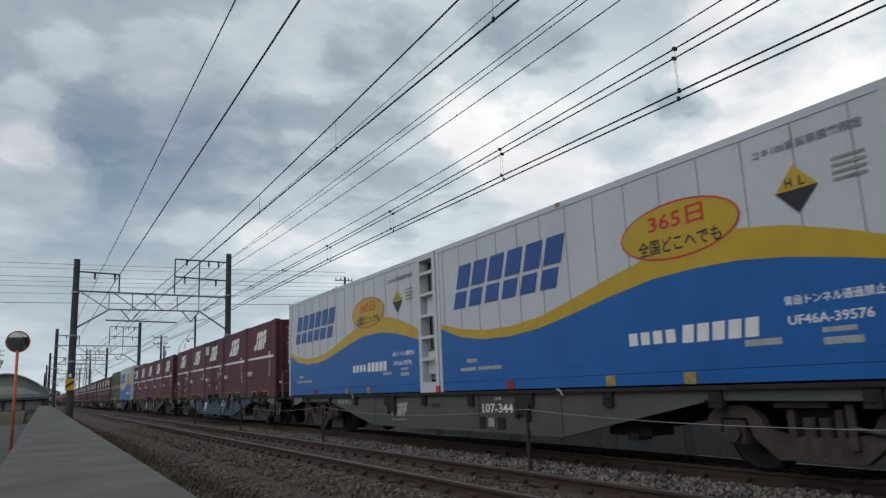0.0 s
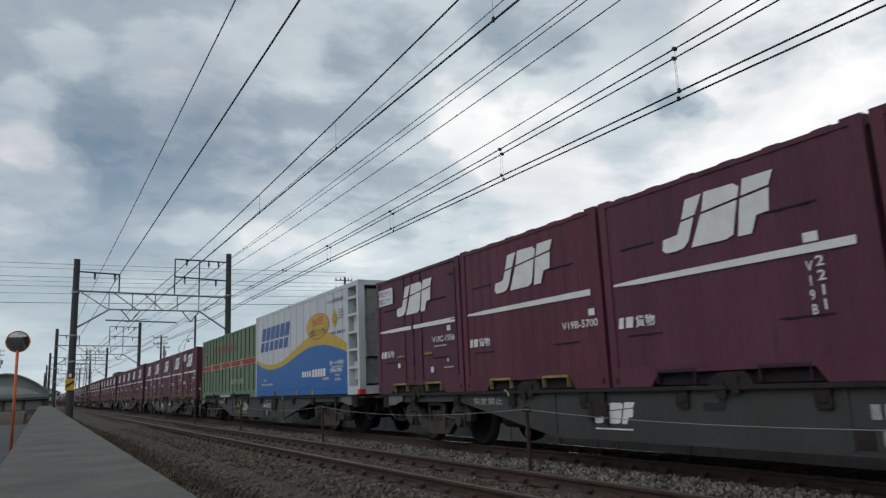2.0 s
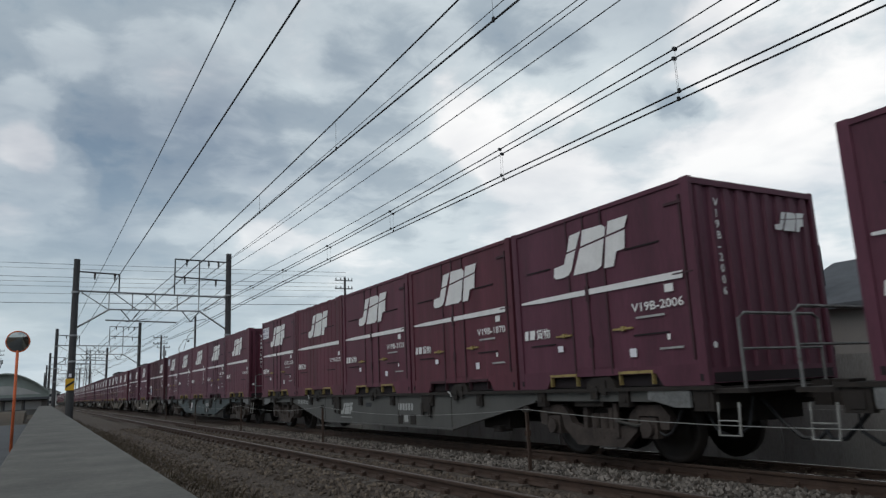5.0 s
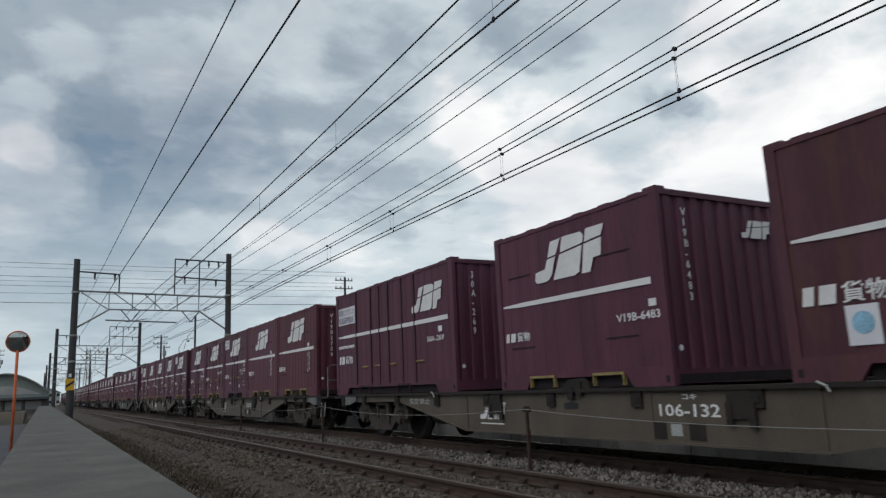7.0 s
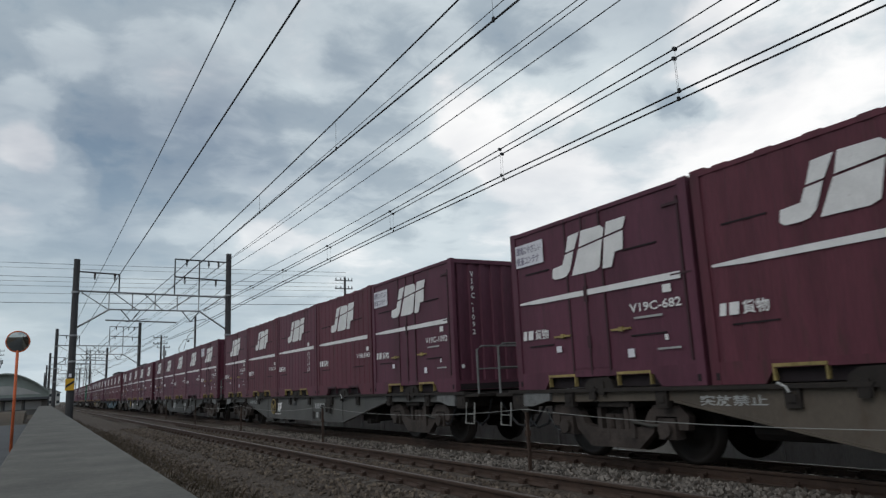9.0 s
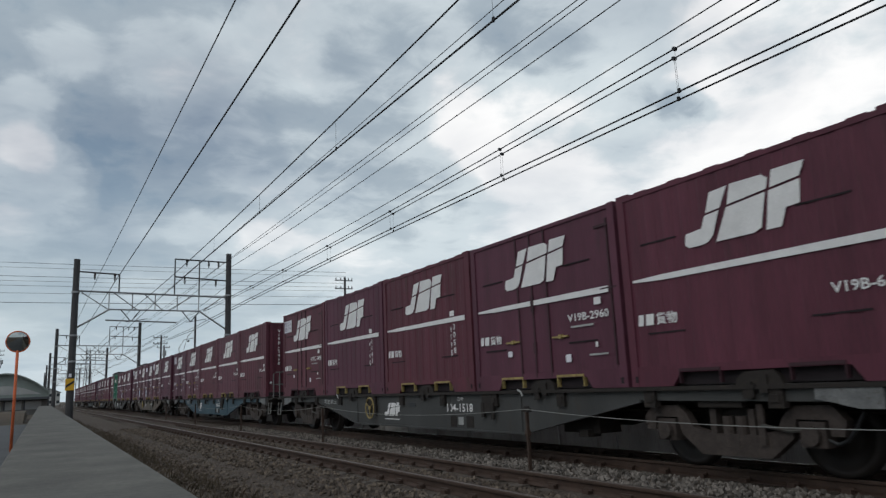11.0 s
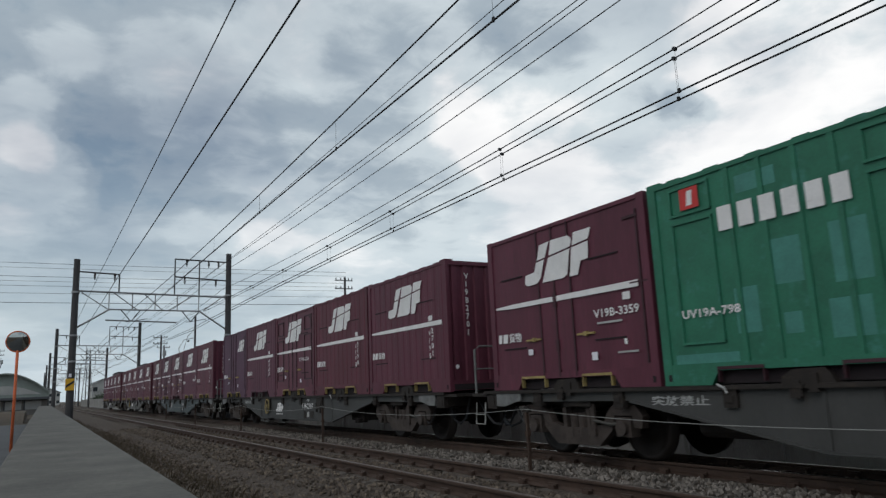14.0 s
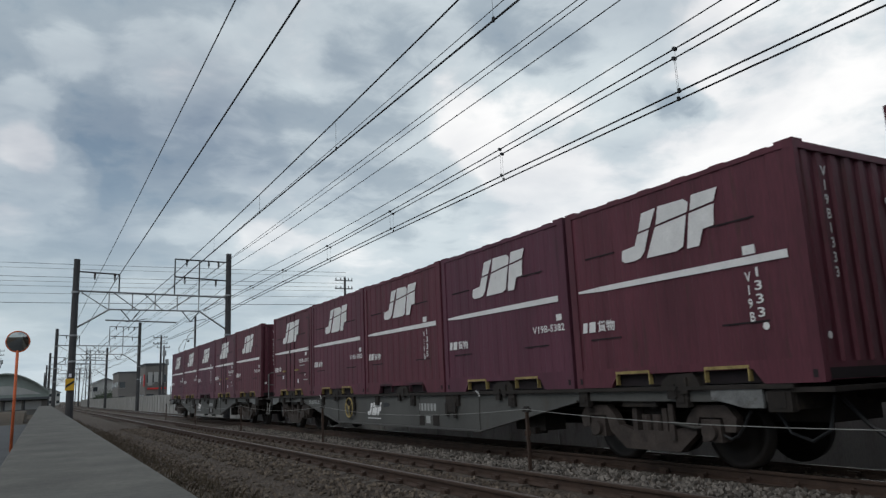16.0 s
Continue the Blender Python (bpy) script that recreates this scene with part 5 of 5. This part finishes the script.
    # open end frame with the cooling unit
    part("end_frame", shared("reefer_frame", M_CONTAINER_WHITE, lambda: Shape().box(-1.225, -1.02, ye - .12, ye, .0, H).box(-1.225, -1.06, -h, -h + .13, .0, H).box(1.06, 1.225, -h, -h + .13, .0, H).box(-1.225, 1.225, -h, ye, H - .12, H)
         .box(-1.225, 1.225, -h, ye, .0, .2).box(1.02, 1.225, ye - .12, ye, .0, H)), c, "white open end frame")
    for k in range(5):
        z = .62 + k * .43
        part("frame_rung", shared("reefer_rung_%d" % k, M_CONTAINER_WHITE, lambda: Shape().box(-1.225, -1.16, -h + .13, ye - .12, z, z + .06)), c)
    cu = part("cooling_unit", shared("cooling_unit", M_COOLER, lambda: Shape().box(-.95, .95, -h + .10, ye - .02, .9, H - .2)), c, "grey cooling unit in the end frame")
    part("fan_housing", shared("fan_housing", M_COOLER, lambda: Shape().box(-.7, .7, -h + .03, -h + .099, 1.5, 2.4)), cu)
    part("fan_grille", shared("fan_grille", M_UNDER, lambda: Shape().disc((0.0, 1.95), .4, "y", -h + .0, -h + .029, 20)), cu, "dark round fan grille")
    part("fuel_tank", shared("fuel_tank", M_COOLER, lambda: Shape().box(-1.0, .9, -h + .15, ye - .05, .25, .85)), c, "pale grey lower casing")
    part("control_box", shared("control_box", M_CONTAINER_WHITE, lambda: Shape().box(-1.12, -.96, -h + .22, ye - .22, 1.55, 1.98).box(-1.10, -.96, -h + .18, ye - .16, .36, .80)), c, "white control boxes behind the ladder")
    part("top_frame", shared("reefer_top_frame", M_MAROON_DARK, lambda: Shape().box(-1.10, -.95, -h + .30, ye - .20, H - .02, H + .05)), c, "rusty roof fitting")
    part("corner_casting", shared("reefer_corner", M_RED, lambda: Shape().box(-1.232, -1.08, -h - .004, -h + .14, -.0, .12)), c, "red corner casting")
    return c


def green_long():
    L, H = LEN31, 2.58
    c = thing("long_freight_container", CONTAINER_LABELS["G"], "shipping container")
    h = L / 2

    add_body(c, "green_body", M_GREEN, L, H, True, False, .12)
    for k in range(15):
        part("rib", shared("green_long_rib", M_GREEN, lambda: Shape().box(-1.222, -1.19, -.045, .045, .25, H - .08)), c, at=(0, -h + .35 + k * .62, 0))
        part("seam", shared("green_seam_%d" % (k % 2), M_SEAM, lambda: Shape().box(-1.2275, -1.18, -.062 if k % 2 else -.075, -.045, .25, H - .08)), c, at=(0, -h + .35 + k * .62, 0))

    def put(o):
        return lambda u, v: (-1.224 - o, h - u, v)

    part("red_stripe", flat("red_stripe", [rect(.05, L - .05, 1.21, 1.39)], put(.004), M_FADED_RED), c, "red painted stripe")
    part("stripe_edge", flat("stripe_edge", [rect(.05, L - .05, 1.19, 1.21), rect(.05, L - .05, 1.39, 1.41)], put(.004), M_GOLD), c)
    for u in (1.92, 3.74, 5.48, 7.2):
        part("brand_block", flat("brand_block", [rect(u + .04, u + .10, 1.12, 1.45), rect(u + .15, u + .40, 1.40, 1.46), rect(u + .17, u + .23, 1.12, 1.36), rect(u + .33, u + .39, 1.12, 1.36), rect(u + .23, u + .33, 1.20, 1.25)], put(.005), M_PALE_PLATE), c, "plain off-white brand shape")
    for k in range(8):
        u = 3.16 + .41 * k
        part("brand_block", flat("brand_block", [rect(u, u + .30, 2.05, 2.10), rect(u + .03, u + .27, 1.96, 2.0), rect(u + .03, u + .08, 1.82, 1.93), rect(u + .13, u + .18, 1.82, 1.93), rect(u + .23, u + .28, 1.82, 1.93)], put(.005), M_FADED_RED), c, "plain red brand shape")
    part("red_roundel", flat("red_roundel", [[(2.72 + .12 * math.cos(a * .5236), 2.02 + .12 * math.sin(a * .5236)) for a in range(12)], rect(2.58, 2.86, 1.80, 1.84)], put(.004), M_FADED_RED), c)
    part("slogan_text", lettering("slogan_text", SLOGAN_C, 5.68, 7.62, .51, .71, put(.003), M_PALE_PLATE), c, "white slogan lettering")
    part("diamond", flat("diamond", [[(.68, 1.90), (.93, 1.64), (.93, 2.12)]], put(.003), M_BLACK), c)
    part("diamond", flat("diamond", [[(.93, 1.90), (1.17, 1.90), (.93, 2.12)]], put(.003), M_GOLD), c)
    for k, u in enumerate((2.6, 6.2)):
        part("fork_pocket", shared("green_pocket_%d" % k, M_UNDER, lambda: Shape().box(-1.24, -1.15, h - u - .12, h - u + .12, .0, .2)), c)
    part("notice_plate", shared("green_plate", M_PALE_PLATE, lambda: Shape().box(-1.238, -1.2, h - 5.6, h - 3.9, .03, .12)), c, "pale notice plate")
    # block with the shade of the void below the floor in its colour
    part("underframe", shared("underframe_green", M_RECESS_SHADE, lambda: Shape().box(-1.13, 1.13, -h + .75, h - .75, .012, .12)), c)
    return c


# ---- wagons ----
WAGON_LEN = 20.4


def side_sill():
    """The fish-bellied girder of one side, with its flanges."""
    out = [(-9.3, .99), (-9.3, .80), (-6.05, .82), (-3.40, .33), (3.40, .33), (6.05, .82), (9.3, .80), (9.3, .99)]
    s = Shape().prism(out, "x", -1.165, -1.145)
    s.prism([(-3.42, .30), (3.42, .30), (3.40, .33), (-3.40, .33)], "x", -1.20, -1.12)
    for a, b in (((-3.40, .30), (-6.05, .80)), ((3.40, .30), (6.05, .80))):
        s.prism([a, b, (b[0], b[1] + .03), (a[0], a[1] + .03)], "x", -1.20, -1.12)
    for y in (-3.38, 3.38, -1.1):
        s.box(-1.180, -1.165, y - .02, y + .02, .34, .94)
    s.add([(x * -1, y, z) for x, y, z in s.v], [tuple(reversed(q)) for q in s.f])
    return s


def bolster():
    return Shape().prism([(-.22, .44), (.22, .44), (.26, .66), (.14, .70), (.14, .80), (-.14, .80), (-.14, .70), (-.26, .66)], "x", -.92, .92)


def side_frame(sx):
    out = [(-1.30, .46), (-1.33, .62), (-1.20, .76), (-.78, .76), (-.66, .66), (-.56, .50), (-.30, .44), (-.30, .72), (.30, .72), (.30, .44), (.56, .50), (.66, .66), (.78, .76), (1.20, .76), (1.33, .62), (1.30, .46),
           (1.16, .46), (1.14, .62), (.80, .62), (.74, .42), (.46, .20), (-.46, .20), (-.74, .42), (-.80, .62), (-1.14, .62), (-1.16, .46)]
    n = len(out)
    s = Shape()
    a, b = sx * .94, sx * 1.06
    # the ring of the frame in strips, so that the arches over the axle boxes stay open
    top, low = out[:16], out[16:]
    s.prism([top[0], top[1], top[2], low[-2], low[-1]], "x", a, b)
    s.prism([top[2], top[3], low[-3], low[-2]], "x", a, b)
    s.prism([top[3], top[4], top[5], low[-4], low[-3]], "x", a, b)
    s.prism([top[5], top[6], top[9], top[10], low[3], low[4], low[5], low[-4]], "x", a, b)
    s.prism([top[10], top[11], top[12], low[2], low[3]], "x", a, b)
    s.prism([top[12], top[13], low[1], low[2]], "x", a, b)
    s.prism([top[13], top[14], top[15], low[0], low[1]], "x", a, b)
    s.box(*sorted((a, b)), -.30, -.22, .44, .72)
    s.box(*sorted((a, b)), .22, .30, .44, .72)
    return s


def wheel_shape(sx):
    """A lathe-turned wheel: flange, tread, rim and dished web."""
    prof = [(.50, .445), (.53, .445), (.54, .43), (.635, .426), (.635, .36), (.60, .34), (.59, .16), (.66, .13), (.66, .0)]
    n = 28
    s = Shape()
    v = [(sx * x, r * math.cos(2 * math.pi * k / n), .43 + r * math.sin(2 * math.pi * k / n)) for x, r in [(.50, .0)] + prof for k in range(n)]
    m = len(prof) + 1
    s.add(v, [(i * n + k, i * n + (k + 1) % n, (i + 1) * n + (k + 1) % n, (i + 1) * n + k) for i in range(m - 1) for k in range(n)])
    return s


def wagon(index, colour, number):
    paint = M_WAGON[colour]
    names = {"grey": "grey", "dark": "dark grey", "blue": "faded blue", "teal": "grey-teal", "tan": "dusty brown"}
    w = thing("container_wagon", names[colour] + " flat container wagon with fish-bellied sides, on rails", "railway wagon", group="wagons of the freight train")
    part("side_sill", shared("side_sill", paint, side_sill), w)
    part("deck_frame", shared("deck_frame", M_UNDER, lambda: Shape().box(-.45, .45, -9.4, 9.4, .55, .93).box(-1.13, 1.13, -9.45, -9.2, .72, .97).box(-1.13, 1.13, 9.2, 9.45, .72, .97)
         .box(-1.12, 1.12, -7.5, -6.9, .74, .93).box(-1.12, 1.12, 6.9, 7.5, .74, .93).box(-1.12, 1.12, -4.0, -3.8, .74, .93).box(-1.12, 1.12, 3.8, 4.0, .74, .93).box(-1.12, 1.12, -.1, .1, .6, .93)
         .box(-1.10, 1.10, -9.2, 9.2, .935, .955)), w, "sooty deck frame")
    # flanges darker than the sill paint: the containers' shadow put in their colour
    for sx in (-1, 1):
        part("top_flange", shared("top_flange_%d" % sx, M_UNDER, lambda: Shape().box(*sorted((sx * 1.235, sx * 1.12)), -9.5, 9.5, .94, .988)), w)
    for sy in (-1, 1):
        part("coupler", shared("coupler_%d" % sy, M_UNDER, lambda: Shape().box(-.07, .07, *sorted((sy * 9.4, sy * 10.05)), .80, .95).box(-.16, .16, *sorted((sy * 9.98, sy * 10.19)), .72, 1.0)), w)
        b = part("bogie", shared("bolster", M_UNDER, bolster), w, "sooty cast bogie", at=(0, sy * 7.3, 0))
        for sx in (-1, 1):
            part("side_frame", shared("side_frame_%d" % sx, M_BOGIE, lambda: side_frame(sx)), b, "rust-brown cast side frame")
            for y in (-.09, .09):
                part("spring", shared("spring_%d" % sx, M_BOGIE, lambda: Shape().disc((sx * 1.0, 0), .07, "z", .30, .64, 10)), b, at=(0, y, 0))
            part("brake_link", shared("brake_link_%d" % sx, M_BOGIE, lambda: Shape().box(*sorted((sx * 1.06, sx * 1.10)), -.44, -.36, .34, .78)), b)
            part("brake_rod", shared("brake_rod_%d" % sx, M_STEEL_GREY, lambda: Shape().tube([(sx * 1.09, -.40, .55), (sx * 1.09, -.75, .50), (sx * 1.09, -.95, .52)], .022, 6)), b)
        for y in (-.97, .97):
            part("axle", shared("axle", M_UNDER, lambda: Shape().disc((0, .43), .075, "x", -.95, .95, 10)), b, at=(0, y, 0))
            for sx in (-1, 1):
                part("wheel", shared("wheel_%d" % sx, M_WHEEL, lambda: wheel_shape(sx), True), b, "dark steel wheel with bright tread", at=(0, y, 0))
                part("axle_box", shared("axle_box_%d" % sx, M_BOGIE, lambda: Shape().box(*sorted((sx * .90, sx * 1.07)), -.14, .14, .34, .60).disc((0, .46), .10, "x", *sorted((sx * 1.07, sx * 1.13)), 12)), b, at=(0, y, 0))
        # end steps, handrails and lamp brackets
        part("platform", shared("platform_%d" % sy, M_UNDER, lambda: Shape().box(-1.2, 1.2, *sorted((sy * 9.45, sy * 9.92)), .90, .95)), w)
        part("air_hose", shared("air_hose_%d" % sy, M_BLACK, lambda: Shape().tube([(-.45, sy * 9.5, .82), (-.45, sy * 9.75, .55), (-.42, sy * 9.95, .38), (-.38, sy * 10.12, .36), (-.35, sy * 10.2, .45)], .025, 6)
             .tube([(-.75, sy * 8.9, .74), (-.78, sy * 9.1, .45), (-.8, sy * 9.35, .38), (-.78, sy * 9.55, .5), (-.72, sy * 9.6, .85)], .02, 6)), w, "hanging black air hose")
        part("lamp_plate", shared("lamp_plate_%d" % sy, M_SIDE_PLATE, lambda: Shape().prism([(sy * 8.45, .83), (sy * 8.62, .80), (sy * 8.88, .74), (sy * 9.12, .74), (sy * 9.12, .938), (sy * 8.45, .938)], "x", -1.222, -1.18)
             .box(-1.226, -1.222, *sorted((sy * 8.70, sy * 8.80)), .85, .90)), w, "pale grey side plate")
        part("end_bracket", shared("end_bracket_%d" % sy, M_UNDER, lambda: Shape().box(-1.20, -1.10, *sorted((sy * 9.16, sy * 9.44)), .70, .93).box(-1.21, -1.18, *sorted((sy * 9.22, sy * 9.38)), .74, .90)), w)
        part("brake_hose", shared("brake_hose_%d" % sy, M_BLACK, lambda: Shape().tube([(-1.02, sy * (8.2 + .10 * k), .70 - .32 * math.sin(math.pi * k / 6)) for k in range(7)], .018, 6)), w, "hanging black hose loop")
    hr = 1 if SHIFT[index] < 0 else -1
    part("end_step", shared("end_step_%d" % hr, M_COOLER, lambda: Shape().tube([(-1.20, hr * 9.50, .80), (-1.23, hr * 9.50, .44), (-1.23, hr * 9.78, .44), (-1.20, hr * 9.78, .80)], .015, 6).tube([(-1.23, hr * 9.50, .60), (-1.23, hr * 9.78, .60)], .008, 5)), w, "pale grey bent-bar step")
    part("hand_rail", shared("hand_rail_%d" % hr, M_SIDE_PLATE, lambda: Shape().tube([(-1.15, hr * 9.86, .95), (-1.15, hr * 9.86, 1.72), (-1.05, hr * 9.86, 1.78), (.2, hr * 9.86, 1.78), (.3, hr * 9.86, 1.72), (.3, hr * 9.86, .95)], .02, 6)
         .tube([(-1.15, hr * 9.86, 1.38), (.3, hr * 9.86, 1.38)], .015, 5)), w, "bent pipe hand rail")
    for k in range(10):
        y = -8.0 + k * 1.78
        part("lock_bracket", shared("lock_bracket", M_UNDER, lambda: Shape().box(-1.20, -1.10, -.09, .09, .74, .94).box(-1.215, -1.18, -.05, .05, .80, .88)), w, at=(-.012, y, 0))
    for y in (2.4, -2.45):
        part("lock_bracket", shared("lock_lever", M_UNDER, lambda: Shape().box(-1.215, -1.16, -.16, .16, .62, .93).box(-1.225, -1.19, -.20, -.12, .52, .80).box(-1.225, -1.19, .10, .18, .55, .80)), w, "dark container lock bracket", at=(-.004, y, 0))
    part("tie_strap", shared("tie_strap", M_PALE_PLATE, lambda: Shape().tube([(-1.23, 4.6, 1.0), (-1.24, 4.5, .96), (-1.24, 4.47, .9)], .015, 5).tube([(-1.23, -3.4, 1.0), (-1.24, -3.5, .96), (-1.24, -3.53, .9)], .015, 5)), w)
    part("brake_gear", shared("brake_gear", M_UNDER, lambda: Shape().box(-.9, -.5, -4.9, -4.1, .35, .75).disc((-.75, .52), .16, "y", 3.9, 5.2, 12).box(-1.0, -.75, -4.75, -4.55, .30, .4).tube([(-.6, -9, .68), (-.6, 9, .68)], .03, 6)), w, "brake cylinder and reservoir")
    if index in HANDWHEEL:
        m = M_YELLOW if colour in ("tan", "grey", "dark") and index % 2 else M_PALE_PLATE
        def hw():
            ring = [(-1.235, 2.5 + .23 * math.cos(k * .393), .68 + .23 * math.sin(k * .393)) for k in range(16)]
            s = Shape().tube(ring, .018, 6, closed=True)
            for k in range(3):
                a = k * 2.094 + .5
                s.tube([(-1.235, 2.5, .68), (-1.235, 2.5 + .23 * math.cos(a), .68 + .23 * math.sin(a))], .013, 5)
            s.disc((2.5, .68), .045, "x", -1.255, -1.16, 10)
            return s
        part("brake_wheel", shared("brake_wheel", m, hw), w, "spoked hand brake wheel", at=(0, -.5 if index == 3 else 0, 0))

    def put(u, v):
        return (-1.171, 9.425 - u, v)

    eu = 6.48 if number == "106-132" else 7.2 - 1.7 * SHIFT[index]
    nu = 10.66 if SHIFT[index] > 0 else 10.42
    part("emblem", flat("wagon_emblem", emblem_polys(eu, .52, .78, .28) + [rect(eu + .02, eu + .74, .44, .46)], put, M_WHITE if index % 3 else M_PALE_PLATE), w, "white slanted block emblem")
    if number:
        part("number", lettering("wagon_number", number, nu, nu + .92, .63, .78, put, M_WHITE), w, "white painted wagon number")
        part("type_text", lettering("wagon_type", "コキ", nu + .38, nu + .60, .83, .90, put, M_WHITE), w)
    else:
        part("number_bars", flat("number_bars", [rect(nu + .08 + .13 * k, nu + .17 + .13 * k, .64, .78) for k in range(6)], put, M_PALE_PLATE), w)
    for y in (-1.20, -1.80):
        part("card_holder", shared("card_holder", M_UNDER, lambda: Shape().box(-1.174, -1.16, -.12, .12, .36, .56)), w, at=(0, y, 0))
    part("notice_bars", flat("notice_bars", [rect(10.82, 11.0, .40, .54)], put, M_PALE_PLATE), w)
    part("warning_text", lettering("warning_text", WARNING, 3.75, 4.65, .76, .88, put, M_PALE_PLATE), w, "faded white warning lettering")
    part("sill_hole", shared("sill_hole", M_BLACK, lambda: Shape().prism([(.36 + .10 * math.sin(a * .524) * .5 + (.22 if a < 6.5 else 0), .75 + .05 * math.cos(a * .524)) for a in range(12)], "x", -1.172, -1.16)), w)
    return w


def container_lock():
    s = Shape().prism([(-.30, .985), (.30, .985), (.27, 1.06), (.16, 1.13), (-.20, 1.14), (-.26, 1.07)], "x", -1.21, -1.06)
    s.box(-1.236, -1.20, -.12, -.02, .90, 1.09).box(-1.228, -1.20, .08, .20, .84, 1.02)
    return s.tube([(-1.235, .02, .99), (-1.245, .06, .93), (-1.24, .05, .86)], .012, 5)


# ---- the train's run ----
def run(t):
    """Metres that the train has come on by t seconds."""
    return 23.6349 * t + 0.042793 * t * t - 0.00072367 * t ** 3


def add_train():
    pick = 0
    for i, (colour, number, load) in enumerate(TRAIN):
        front = -17.9475 + 20.4 * (i + 1) + SHIFT[i]
        rear = front + 18.87
        w = wagon(i, colour, number)
        wy = -17.9475 + 20.4 * (i + 1) + 9.435
        MOVERS.append((w, RAIL_TRAIN, -17.9475 + 20.4 * (i + 1) + 9.435, 0.0))
        if load[0][0] in "RG":
            spots = [(rear - LEN31 / 2), (front + LEN31 / 2)]
        elif load[0][0] == "L":
            spots = [rear - LEN20 / 2, rear - 7.53 - LEN12 / 2, front + LEN20 / 2]
        else:
            spots = [rear - LEN12 / 2 - k * (18.87 - LEN12) / 4 for k in range(5)]
        for (kind, num), y in zip(load, spots):
            pick += 1
            if kind == "R":
                c = reefer(y, i == 3)
            elif kind == "G":
                c = green_long()
            else:
                c = container_short(kind, num, (pick * 7 + i * 3) % 11)
            MOVERS.append((c, RAIL_TRAIN, y, 0.993))
            if kind not in "RGL":
                part("container_lock", shared("container_lock", M_UNDER, container_lock), w, "sooty container lock between the forklift pockets", at=(0, y - wy, 0))


add_train()


def motions():
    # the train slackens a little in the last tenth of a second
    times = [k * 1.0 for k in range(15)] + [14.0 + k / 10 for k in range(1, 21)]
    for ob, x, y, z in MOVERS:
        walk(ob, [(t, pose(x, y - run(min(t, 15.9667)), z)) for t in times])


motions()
